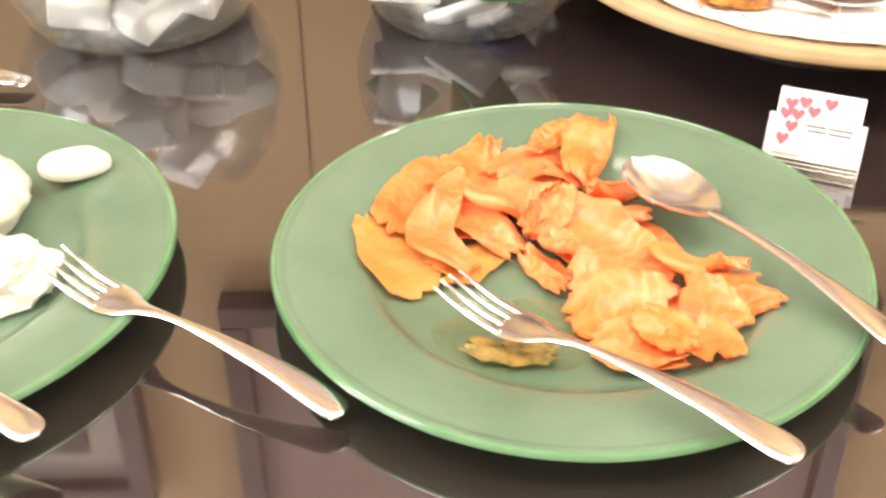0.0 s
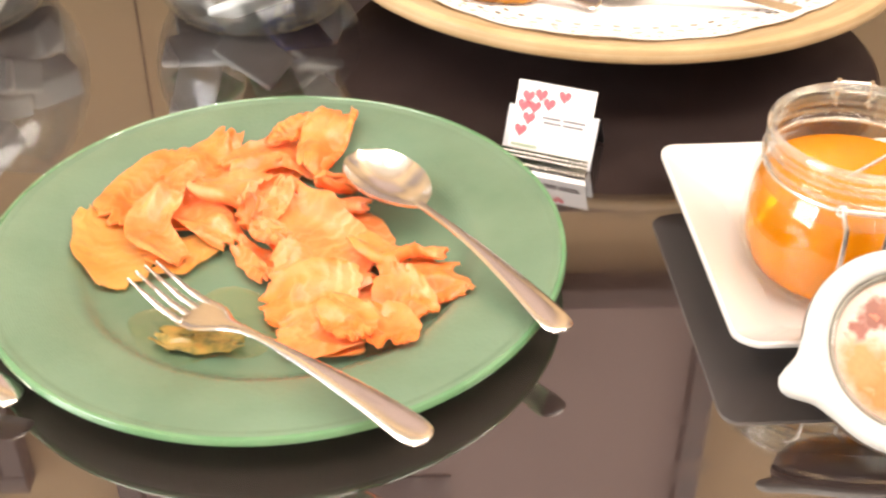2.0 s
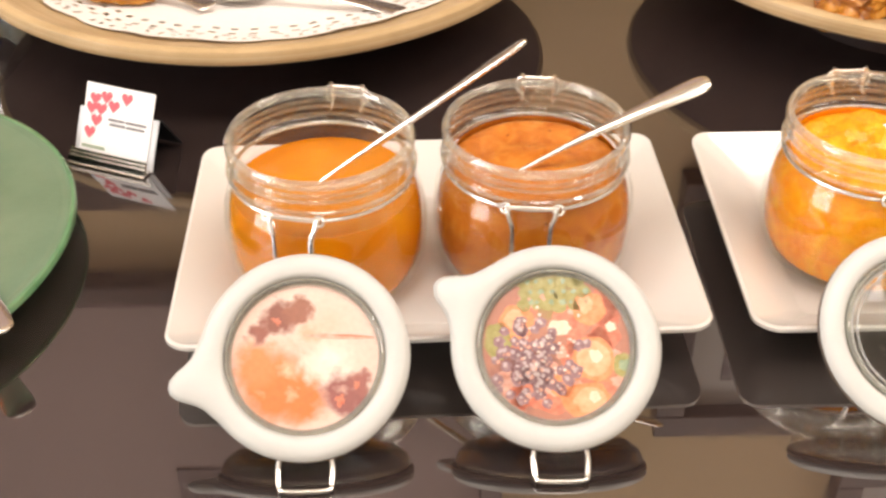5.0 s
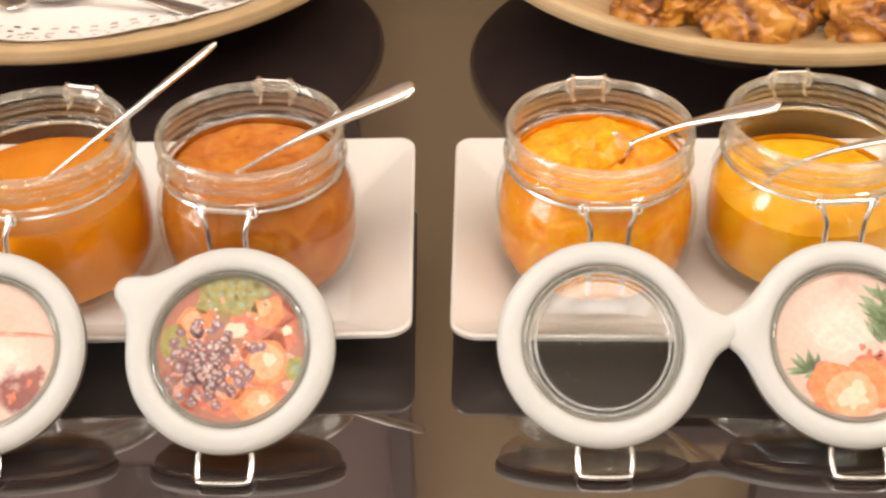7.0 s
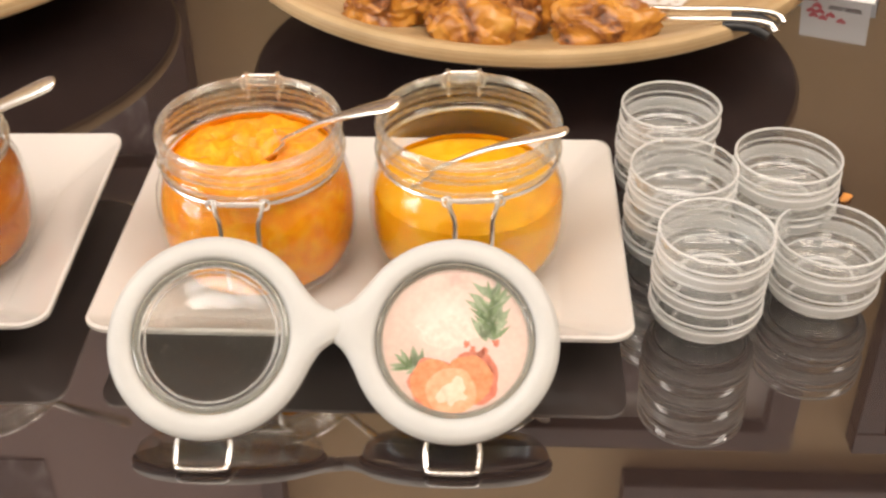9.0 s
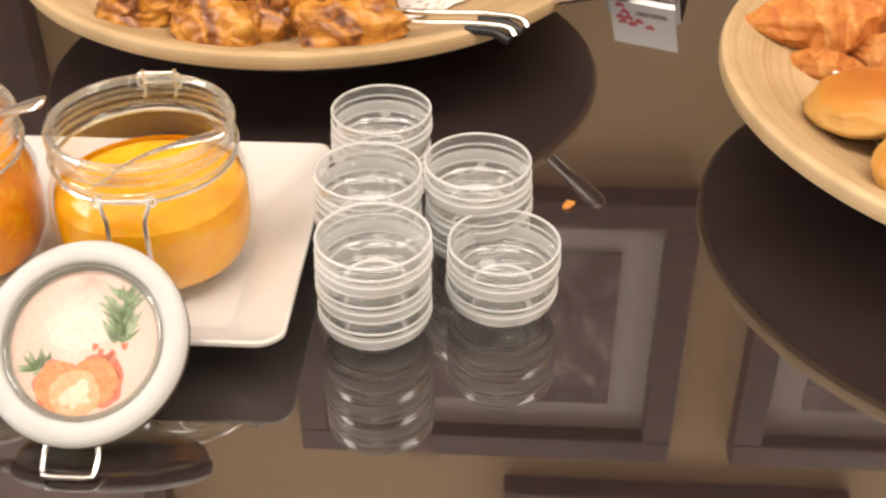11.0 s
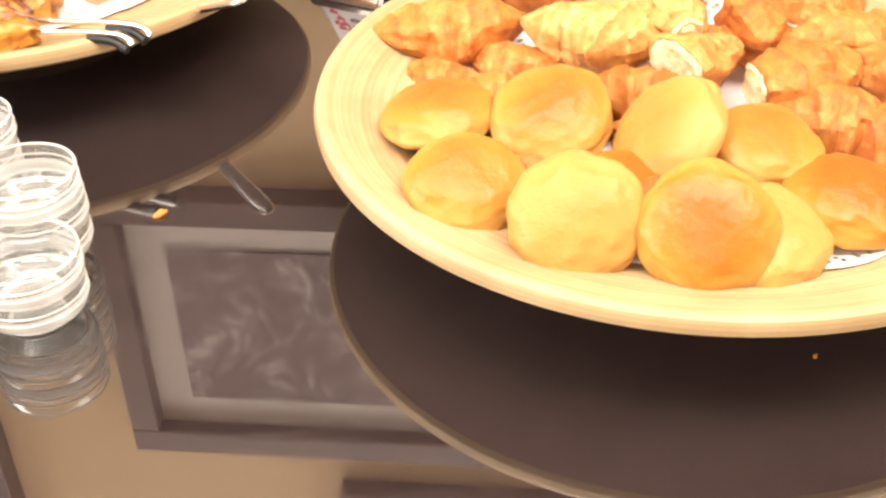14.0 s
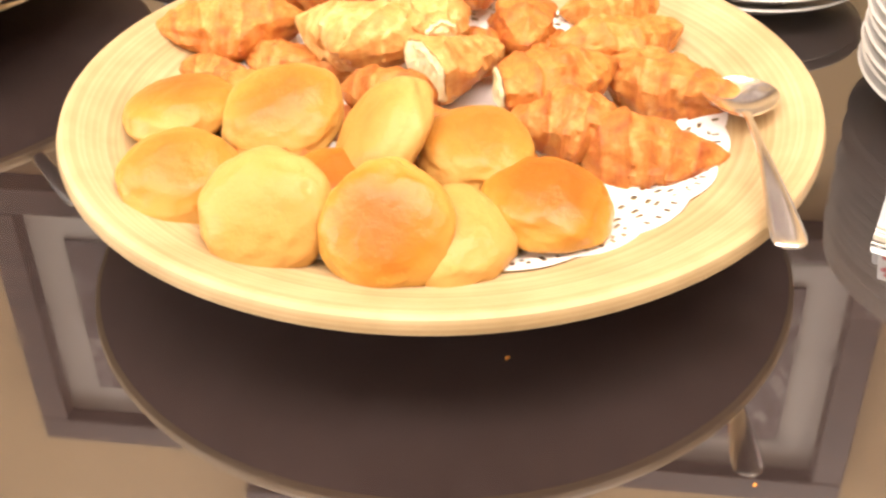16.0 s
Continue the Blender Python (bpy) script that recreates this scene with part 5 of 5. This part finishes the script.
def croissant(a, b, r, seed, bend=0.1, cut=0.0, turn=0.0, crust=None, label="flaky golden croissant in the bamboo bowl"):
    """A rolled crescent from a to b with stepped layers; cut: the share torn off at b's end."""
    a, b = Vector(a), Vector(b)
    L = (b - a).length
    mid = (a + b) / 2
    ang = math.degrees(math.atan2(b.y - a.y, b.x - a.x))
    ob = thing("croissant", (mid.x, mid.y, T + mid.z), 0, label, "croissant", "croissants")
    ob.matrix_world = pose(mid.x, mid.y, T + mid.z, 0, -math.degrees(math.asin((b.z - a.z) / L)), ang) @ pose(0, 0, -0.6 * r, turn)
    n, seg = 84, 44
    top = 1.0 - cut
    bm = bmesh.new()
    rings, ridges = [], []
    layers = 2.3 + 0.6 * math.sin(seed * 2.3)
    for i in range(n + 1):
        t = top * i / n
        x = (t - 0.5) * L
        env = max(math.sin(math.pi * min(max((t * 0.95 + 0.025) ** (1 + 0.3 * math.sin(seed)), 0), 1)), 0.0) ** 0.70
        y0 = bend * L * (4 * (t - 0.5) ** 2 - 0.5)
        ring = []
        for k in range(seg):
            q = 2 * math.pi * k / seg
            c, d = math.cos(q), math.sin(q)
            lap = t + 0.035 * math.cos(q - 0.8 + seed) + 0.045 * noise.noise(Vector((c * 1.5, d * 1.5, seed * 1.9 + t * 3)))
            step = (lap * layers * 2 if lap < 0.5 else (1 - lap) * layers * 2) % 1.0
            lip = step ** 1.6 if step < 0.9 else (1 - step) / 0.1
            rr = r * env * (0.95 + 0.085 * lip)
            flake = 0.030 * noise.noise(Vector((x * 420 + seed, c * 1.1, d * 1.1)))
            swell = 0.30 * noise.fractal(Vector((x * 32, c * 1.2 + seed, d * 1.2)), 0.85, 2.1, 4)
            yy, zz = rr * (1 + swell + flake) * c, 0.84 * rr * (1 + swell + flake) * d
            ring.append(bm.verts.new((x + 0.20 * yy * math.tanh((t - 0.5) * 8), y0 + yy, zz + 0.6 * r)))
            ridges.append(lip)
        rings.append(ring)
    for p, q in zip(rings, rings[1:]):
        for k in range(seg):
            m = (k + 1) % seg
            bm.faces.new((p[k], p[m], q[m], q[k]))
    bm.faces.new(rings[0][::-1])
    bm.faces.new(rings[-1])
    caps = [vert.co.copy() for vert in rings[-1]]
    bmesh.ops.recalc_face_normals(bm, faces=bm.faces)
    shell = part("crust", bm, crust or M_CROISSANT, ob)
    shell.data.attributes.new("ridge", "FLOAT", "POINT").data.foreach_set("value", ridges)
    if cut:
        c = sum(caps, Vector()) / seg
        bm = bmesh.new()
        rows = [[bm.verts.new(c + (p - c) * s + Vector((h + 0.0016 * noise.noise((c + (p - c) * s) * 160), 0, 0))) for p in caps] for s, h in ((0.97, 0.0004), (0.8, 0.0022), (0.55, 0.0008), (0.25, 0.0020))]
        for p, q in zip(rows, rows[1:]):
            for k in range(seg):
                m = (k + 1) % seg
                bm.faces.new((p[k], p[m], q[m], q[k]))
        bm.faces.new(rows[-1])
        bmesh.ops.recalc_face_normals(bm, faces=bm.faces)
        part("crumb", bm, M_CRUMB, ob, "pale torn crumb")
    return ob


BROWN, PALE = "croissant with a well-browned flaky crust", "pale torn croissant in the bamboo bowl"
# below the buns
croissant((1.318, 0.612, 0.050), (1.394, 0.586, 0.052), 0.021, 1.0, crust=M_CROISSANT_BROWN, label=BROWN)
croissant((1.395, 0.564, 0.054), (1.465, 0.556, 0.054), 0.022, 3.7, crust=M_CROISSANT_BROWN, label=BROWN)
croissant((1.330, 0.668, 0.046), (1.402, 0.655, 0.048), 0.022, 55.0, crust=M_CROISSANT_BROWN, label=BROWN)
croissant((1.398, 0.648, 0.050), (1.470, 0.640, 0.052), 0.023, 57.7)
croissant((1.452, 0.628, 0.048), (1.512, 0.612, 0.048), 0.021, 60.4, crust=M_CROISSANT_BROWN, label=BROWN)
croissant((1.300, 0.668, 0.050), (1.362, 0.672, 0.054), 0.022, 63.1)
croissant((1.385, 0.676, 0.058), (1.446, 0.668, 0.060), 0.022, 65.8, crust=M_CROISSANT_BROWN, label=BROWN)
# round the back of the bowl
croissant((1.2468, 0.7442, 0.06), (1.3477, 0.7529, 0.066), 0.025, 6.4, 0.10)
croissant((1.3077, 0.7314, 0.052), (1.389, 0.7067, 0.052), 0.018, 9.1, 0.08, crust=M_CROISSANT_BROWN, label=BROWN)
croissant((1.2698, 0.7145, 0.044), (1.3201, 0.7105, 0.046), 0.016, 11.8, 0.05, crust=M_CROISSANT_BROWN, label=BROWN)
croissant((1.3414, 0.7409, 0.072), (1.4321, 0.7061, 0.076), 0.026, 14.5, 0.10, crust=M_CROISSANT_PALE, label=PALE)
croissant((1.4134, 0.775, 0.088), (1.4485, 0.6943, 0.086), 0.023, 17.2, -0.08, 0.12, crust=M_CROISSANT_PALE, label=PALE)
croissant((1.4919, 0.8049, 0.074), (1.4888, 0.7161, 0.072), 0.020, 19.9, 0.06)
croissant((1.5105, 0.7299, 0.062), (1.5928, 0.7772, 0.06), 0.022, 22.6, 0.12)
croissant((1.5496, 0.7076, 0.068), (1.4692, 0.6643, 0.068), 0.024, 25.3, -0.12, 0.16)
croissant((1.4734, 0.7263, 0.07), (1.426, 0.6582, 0.068), 0.024, 28.0, 0.10, 0.30, crust=M_CROISSANT_PALE, label=PALE)
croissant((1.5372, 0.7214, 0.056), (1.6298, 0.6933, 0.052), 0.023, 30.7, 0.08, crust=M_CROISSANT_BROWN, label=BROWN)
croissant((1.4859, 0.6486, 0.06), (1.5548, 0.6485, 0.058), 0.024, 33.4, -0.10, crust=M_CROISSANT_BROWN, label=BROWN)
croissant((1.529, 0.6387, 0.05), (1.6143, 0.6365, 0.047), 0.026, 36.1, 0.10, crust=M_CROISSANT_BROWN, label=BROWN)
croissant((1.4342, 0.7401, 0.06), (1.4857, 0.7298, 0.06), 0.019, 38.8, 0.08)
croissant((1.4796, 0.7318, 0.058), (1.5269, 0.7524, 0.058), 0.018, 41.5, 0.05)
croissant((1.3249, 0.7923, 0.07), (1.397, 0.8111, 0.074), 0.026, 44.2, 0.20)
croissant((1.4176, 0.8133, 0.076), (1.4795, 0.8295, 0.072), 0.026, 46.9, 0.20)
croissant((1.2942, 0.8069, 0.058), (1.3766, 0.8431, 0.06), 0.026, 49.6, 0.10)
croissant((1.5104, 0.8067, 0.054), (1.5773, 0.822, 0.052), 0.026, 52.3, 0.10)


# ---- dark pastries, tongs ----
M_PASTRY = mat("glazed_chocolate_pastry", (0.45, 0.17, 0.04), 0.34, coat=0.25)
v = coords(M_PASTRY)
pn = noise_tex(M_PASTRY, v, 24.0, 5.0, 0.58, 0.8)
# chocolate browns; the near-black stop also puts crevice shade into the bump's hollows
colour_in(M_PASTRY, ramp(M_PASTRY, pn, [(0.34, (0.030, 0.012, 0.007)), (0.39, (0.24, 0.075, 0.012)), (0.49, (0.53, 0.225, 0.030)), (0.72, (0.65, 0.355, 0.070))]))
first = bump(M_PASTRY, noise_tex(M_PASTRY, v, 190.0, 4.0, 0.65), 0.35, 0.0015)
bump(M_PASTRY, pn, 0.45, 0.004, first)



def twist(bm, seed):
    """Folds of dough wound round a lump."""
    for vert in bm.verts:
        p = vert.co
        turn = math.atan2(p.y, p.x) * 2 + p.length * 190 + p.z * 160 + seed * 2.1
        wave = abs(math.sin(turn * 0.5)) ** 0.7
        vert.co = p * (0.93 + 0.09 * wave + 0.06 * noise.noise(p * 160 + Vector((seed, 0, 0))))
    return bm


PASTRIES = [((0.842, 0.752, 0.050), 0.026, 0.020, 0.020, 20), ((0.872, 0.770, 0.052), 0.026, 0.022, 0.020, 70), ((0.905, 0.730, 0.050), 0.029, 0.022, 0.022, -10), ((0.938, 0.752, 0.048), 0.026, 0.020, 0.022, 40), ((0.992, 0.727, 0.050), 0.037, 0.020, 0.021, 8), ((0.955, 0.772, 0.058), 0.030, 0.022, 0.022, -30),
            ((0.900, 0.785, 0.055), 0.030, 0.024, 0.026, 15), ((0.845, 0.800, 0.050), 0.030, 0.024, 0.024, -40), ((0.935, 0.815, 0.055), 0.034, 0.026, 0.028, 60), ((0.990, 0.790, 0.050), 0.030, 0.024, 0.022, 30), ((0.880, 0.840, 0.050), 0.034, 0.026, 0.026, 100), ((0.960, 0.860, 0.050), 0.034, 0.026, 0.026, 0)]
for k, (at, sx, sy, sz, rz) in enumerate(PASTRIES):
    lump("pastry", twist(blob(sx, sy, sz, 4.0 + 5.1 * k, 0.30, 2.2, 5, -0.75), k), M_PASTRY, (at[0], at[1], at[2] - 0.008), rz, "dark glazed folded pastry in the bamboo bowl", "pastry", "dark pastries")

tongs = thing("serving_tongs", (1.055, 0.745, T + 0.066), 0, "steel serving tongs with black grips on the pastry bowl", "tongs")
for dy0, dy1, x1 in ((-0.008, -0.020, 0.051), (-0.023, -0.033, 0.043)):
    ym = dy0 * 0.65 + dy1 * 0.35
    arm = part("arm", tube(spline([(-0.075, dy0 + 0.034, -0.002), (-0.045, dy0 + 0.020, -0.004), (-0.020, dy0 + 0.005, 0.0), (x1 - 0.032, dy0 + 0.001, 0.002), (x1 - 0.012, ym, 0.003), (x1 - 0.003, (ym + dy1) / 2, 0.002), (x1, dy1, -0.001)], 6), 0.0021, 10), M_STEEL, tongs)
    part("grip", tube(spline([(x1 - 0.032, dy0 - 0.0005, -0.0018), (x1 - 0.014, ym - 0.001, -0.0016), (x1 - 0.004, dy1 + 0.001, -0.0052)], 6), 0.0031, 10), M_BLACK, arm, "black plastic grip")
server = thing("cake_server", (1.124, 0.775, T + 0.060), 0, "steel cake server leaning on the pastry bowl's rim", "server")
part("handle", sweep(smooth_rows([(-0.060, 0.000, 0.0035, 0.002), (-0.030, 0.000, 0.0045, 0.0026), (0.010, 0.001, 0.0060, 0.0030), (0.040, 0.001, 0.0080, 0.0030), (0.052, 0.001, 0.0072, 0.0026), (0.056, 0.001, 0.003, 0.0014)], 5), 14), M_STEEL, server).rotation_euler = (0, radians(-23), radians(-37))
part("blade", sweep([(-0.135, 0.034, 0.016, 0.0008), (-0.100, 0.024, 0.020, 0.0009), (-0.075, 0.010, 0.008, 0.0015), (-0.058, 0.000, 0.004, 0.0018)], 10), M_STEEL, server).rotation_euler = (0, radians(-23), radians(-37))


# ---- doilies ----
M_PAPER = mat("white_doily_paper", (0.84, 0.80, 0.77), 0.8)
bump(M_PAPER, noise_tex(M_PAPER, coords(M_PAPER), 240.0), 0.5, 0.0006)


def bowl_inside(r):
    pts = BOWL[13:][::-1]
    for (r0, z0), (r1, z1) in zip(pts, pts[1:]):
        if r0 <= r <= r1:
            return z0 + (z1 - z0) * (r - r0) / (r1 - r0)
    return 0.0645


def doily(x, y, R, lift, rz, label):
    """A round paper lace: a sheet that follows the bowl, with rows of cut-out holes and a scalloped edge."""
    bm = bmesh.new()
    n = 360
    radii = [0.0, 0.04] + [R * f for f in (0.50, 0.76, 0.79, 0.803, 0.825, 0.845, 0.860, 0.880, 0.895, 0.912, 0.930, 0.945, 0.970, 1.0)]
    rings = []
    for i, r in enumerate(radii):
        ring = []
        for k in range(n):
            a = 2 * math.pi * k / n
            q = r * (1 + (0.022 * abs(math.sin(12 * a)) + 0.006 * math.sin(3 * a + 1) if i > 3 else 0) * (r / R))
            ring.append(bm.verts.new((q * math.cos(a), q * math.sin(a), bowl_inside(min(q, 0.2125)) + lift + 0.0022 + 0.0008 * math.sin(9 * a) * (r / R) ** 3)))
        rings.append(ring)
    for i in range(1, len(radii) - 1):
        for k in range(n):
            m = (k + 1) % n
            hole = (i in (5, 8) and k % 5 in (0, 1)) or (i in (10,) and k % 6 in (1, 2)) or (i in (12,) and k % 4 in (2,) and (k // 15) % 3) or (i == 13 and k % 15 in (3, 6, 9, 12))
            if not hole:
                bm.faces.new((rings[i][k], rings[i][m], rings[i + 1][m], rings[i + 1][k]))
    mid = bm.verts.new((0, 0, bowl_inside(0) + lift + 0.0022))
    for k in range(n):
        bm.faces.new((mid, rings[1][k], rings[1][(k + 1) % n]))
    loose = [vert for vert in bm.verts if not vert.link_faces]
    bmesh.ops.delete(bm, geom=loose, context="VERTS")
    bmesh.ops.solidify(bm, geom=bm.faces[:], thickness=0.0004)
    ob = part("paper_doily", bm, M_PAPER, smooth=False)
    ob.matrix_world = pose(x, y, T, 0, 0, rz)
    return tagged(ob, label, "doily", "paper doilies")


doily(1.4540, 0.672, 0.158, 0.0012, 0, "round white paper lace doily under the bread")
doily(0.4291, 0.9103, 0.186, -0.004, 7, "round white paper lace doily on the platter")
doily(0.9442, 0.8986, 0.150, 0.0, 3, "round white paper lace doily under the pastries")

# on the empty platter
fork((0.330, 0.835, T + 0.044), (0.403, 0.790, T + 0.045), "small steel fork lying on the paper doily", arch=0.002)
spoon((0.395, 0.830, T + 0.045), (0.5416, 0.7689, T + 0.048), "steel spoon lying across the platter rim", arch=0.004)
spoon((0.440, 0.868, T + 0.045), (0.573, 0.784, T + 0.049), "steel spoon lying across the platter rim", arch=0.004)
lump("cake_piece", blob(0.030, 0.018, 0.014, 21.0, 0.3, 3.0, 4, -0.7), M_PASTRY, (0.338, 0.812, 0.043), 10, "last brown piece of cake on the platter", "cake", "")


# ---- place cards ----
M_CARD = mat("white_card", (0.86, 0.86, 0.87), 0.6)
M_PLATE = mat("pale_grey_acrylic", (0.60, 0.62, 0.65), 0.25)
M_HEART = mat("red_heart_print", (0.70, 0.13, 0.16), 0.6)
M_TEXT = mat("grey_print", (0.22, 0.21, 0.22), 0.6)
M_LEAF = mat("pale_green_print", (0.36, 0.44, 0.33), 0.6)


def heart(x, y, size):
    bm = bmesh.new()
    ring = []
    for k in range(28):
        a = 2 * math.pi * k / 28
        hx, hy = 16 * math.sin(a) ** 3, 13 * math.cos(a) - 5 * math.cos(2 * a) - 2 * math.cos(3 * a) - math.cos(4 * a)
        ring.append(bm.verts.new((x + hx / 34 * size, -0.00065, y + hy / 30 * size)))
    bm.faces.new(ring)
    return bm


def card_holder(x, y, rz, label, w=0.0505, h=0.050):
    c = thing("place_card_holder", (x, y, T), rz, label, "card holder", "place cards")
    lean = -29.0
    card = part("card", box(-w / 2, w / 2, -0.0003, 0.0003, 0.003, h, 0.0), M_CARD, c, "white printed card with red hearts", smooth=False)
    card.rotation_euler = (radians(lean), 0, 0)
    for hx, hy in ((-0.0175, 0.0405), (-0.0095, 0.0425), (-0.0195, 0.0345), (-0.0125, 0.0345), (-0.0035, 0.0375), (0.0055, 0.0435), (-0.0150, 0.0270), (-0.0190, 0.0190)):
        part("heart_print", heart(hx, hy, 0.0087), M_HEART, card, smooth=False)
    for z0, words in ((0.0280, ((-0.0062, 0.0056), (0.0068, 0.0216))), (0.0250, ((-0.0052, 0.0062), (0.0074, 0.0206)))):
        for x0, x1 in words:
            part("text_bar", box(x0, x1, -0.00075, -0.0004, z0, z0 + 0.0016), M_TEXT, card, smooth=False)
    part("leaf_print", box(-0.0235, -0.0065, -0.0007, -0.0004, 0.0085, 0.0105), M_LEAF, card, smooth=False)
    back = part("back_plate", box(-w / 2 - 0.004, w / 2 + 0.004, 0.0008, 0.0022, 0.001, 0.034, 0.0004), M_PLATE, c, "pale grey holder plate behind the card", smooth=False)
    back.rotation_euler = (radians(lean), 0, 0)
    for k in range(3):
        part("front_lip", box(-w / 2 - 0.003, w / 2 + 0.003, -0.0040 - 0.0012 * k, -0.0030 - 0.0012 * k, 0.0004, 0.0085 - 0.0022 * k, 0.0003), M_STEEL, c, smooth=False).rotation_euler = (radians(lean * 0.6), 0, 0)
    part("base_strip", box(-w / 2 - 0.003, w / 2 + 0.003, -0.0075, 0.004, 0.0002, 0.0016, 0.0004), M_STEEL, c, smooth=False)
    leg = part("rear_leg", box(-w / 2 - 0.002, w / 2 + 0.002, -0.0006, 0.0006, -0.031, 0.0, 0.0), M_BLACK, c, smooth=False)
    leg.matrix_local = pose(0.002, 0.0200, 0.0275, 34)
    return c


card_holder(0.3530, 0.6540, -22.5, "white place card with red hearts in a steel holder")
card_holder(1.1980, 0.9280, -22.0, "tall white place card with red hearts behind the pastry bowl", 0.056, 0.072)
card_holder(1.7270, 0.6300, -24.0, "white place card with red hearts beside the plates")


# ---- glass bowls of sugar and sachets ----
M_BOWL_GLASS = thin_glass("pale_blue_bowl_glass", (0.95, 0.975, 0.985), 0.10, 0.004, 0.80, 4.0)
def tilted_bowl(x, y, cz, R, lean, turn, opening, name, label):
    b = thing(name, (x, y, T), 0, label, "glass bowl", "round glass bowls")
    rows = []
    for k in range(29):
        a = radians(180 - (180 - opening) * k / 28)
        rows.append((R * math.sin(a), R * math.cos(a)))
    t = 0.004
    top = rows[-1]
    rows.append((top[0] - t * 0.4, top[1] + t * 0.6))
    for k in range(29):
        a = radians(opening + (180 - opening) * k / 28)
        rows.append(((R - t) * math.sin(a), (R - t) * math.cos(a)))
    bm = lathe(rows, 72)
    m = pose(0, 0, cz) @ pose(0, 0, 0, 0, 0, turn) @ pose(0, 0, 0, lean)
    for vert in bm.verts:
        inner = vert.co.length < R - t * 0.5
        p = m @ vert.co
        low = 0.006 if inner else 0.0
        p.z = max(p.z, low + 0.00001 * (R - p.xy.length))
        vert.co = p
    part("bowl_glass", bm, M_BOWL_GLASS, b)
    return b


tilted_bowl(-0.101, 0.905, 0.066, 0.104, 32, -30, 58, "sugar_bowl", "tilted round glass bowl of white sugar cubes")
tilted_bowl(0.150, 0.905, 0.056, 0.086, 26, 0, 60, "sachet_bowl", "tilted round glass bowl of sugar sachets")
M_SUGAR = mat("white_sugar_cube", (0.84, 0.81, 0.77), 0.7)
bump(M_SUGAR, noise_tex(M_SUGAR, coords(M_SUGAR), 500.0), 0.6, 0.0006)


def pillow(w, d, h, bevel):
    bm = bmesh.new()
    bmesh.ops.create_cube(bm, size=1)
    bmesh.ops.transform(bm, verts=bm.verts, matrix=Matrix.Diagonal((w, d, h, 1)))
    bmesh.ops.bevel(bm, geom=bm.edges, offset=bevel, segments=3, affect="EDGES", profile=0.6)
    return bm


def heap(cx, cy, cz, R, count, gap, zmin, zmax, seed):
    rng = random.Random(seed)
    out = []
    for _ in range(6000):
        p = Vector((rng.uniform(-R, R), rng.uniform(-R, R), rng.uniform(zmin, zmax)))
        q = p - Vector((0, 0, cz))
        if q.length < R and all((p - o).length > gap for o in out):
            out.append(p)
        if len(out) >= count:
            break
    return [(Vector((cx, cy, T)) + p, rng.uniform(-35, 35), rng.uniform(-35, 35), rng.uniform(0, 360)) for p in out]


sugar = None
for at, rx, ry, rz in heap(-0.101, 0.905, 0.066, 0.078, 24, 0.037, 0.026, 0.095, 5):
    m = pose(at.x, at.y, at.z, rx, ry, rz)
    if sugar is None:
        sugar = part("sugar_cube", pillow(0.044, 0.034, 0.026, 0.0045), M_SUGAR)
        sugar.matrix_world = m
        tagged(sugar, "rounded white sugar cube in the glass bowl", "sugar cube", "sugar cubes")
    else:
        copy_thing(sugar, m)
M_SACHET = [mat("white_sachet_paper", (0.82, 0.82, 0.80), 0.5), mat("green_sachet_paper", (0.06, 0.20, 0.05), 0.4), mat("ochre_sachet_paper", (0.42, 0.28, 0.07), 0.4), mat("blue_sachet_paper", (0.08, 0.12, 0.42), 0.4)]
for k, (at, rx, ry, rz) in enumerate(heap(0.150, 0.905, 0.056, 0.066, 20, 0.026, 0.018, 0.085, 9)):
    kind = (0, 1, 0, 0, 2, 0, 3)[k % 7]
    colour = ("white", "green", "ochre", "blue")[kind]
    ob = part("sugar_sachet", pillow(0.054, 0.034, 0.007, 0.003), M_SACHET[kind])
    ob.matrix_world = pose(at.x, at.y, at.z, rx, ry, rz)
    tagged(ob, "%s paper sugar sachet in the glass bowl" % colour, "sachet", "sugar sachets")


# ---- white plates ----
DISH = [(0, 0.0), (0.55, 0.0), (0.58, 0.004), (0.80, 0.012), (0.985, 0.0195), (1.0, 0.0210), (0.99, 0.0225), (0.97, 0.0220), (0.80, 0.0150), (0.60, 0.0065), (0.55, 0.0045), (0, 0.0040)]


def plate_stack(x, y, r, count, pitch, label):
    first = None
    for k in range(count):
        m = pose(x + 0.0012 * math.sin(k * 2.1), y + 0.0012 * math.cos(k * 1.3), T + pitch * k)
        if first is None:
            first = thing("white_plate", (x, y, T), 0, label, "plate", "stacked white plates")
            part("plate_body", lathe([(r * q, z) for q, z in DISH], 72), M_PORCELAIN, first)
            first.matrix_world = m
        else:
            copy_thing(first, m)


plate_stack(1.838, 0.815, 0.125, 14, 0.0085, "white porcelain plate in a tall stack")
plate_stack(1.655, 0.985, 0.090, 2, 0.0085, "white porcelain saucer in a low stack")


# ---- crumbs on the glass ----
M_CRUST = mat("orange_crumb", (0.60, 0.25, 0.05), 0.6)
for cx, cy, size in ((1.133, 0.618, 0.0034), (1.502, 0.513, 0.0012), (0.300, 0.500, 0.0012), (1.62, 0.44, 0.0009)):
    lump("bread_crumb", blob(size * 1.4, size, size * 0.6, cx * 9, 0.4, 3.0, 2, -0.6), M_CRUST, (cx, cy, 0.0), 40 * cx, "tiny bread crumb on the glass table", "crumb", "crumbs")
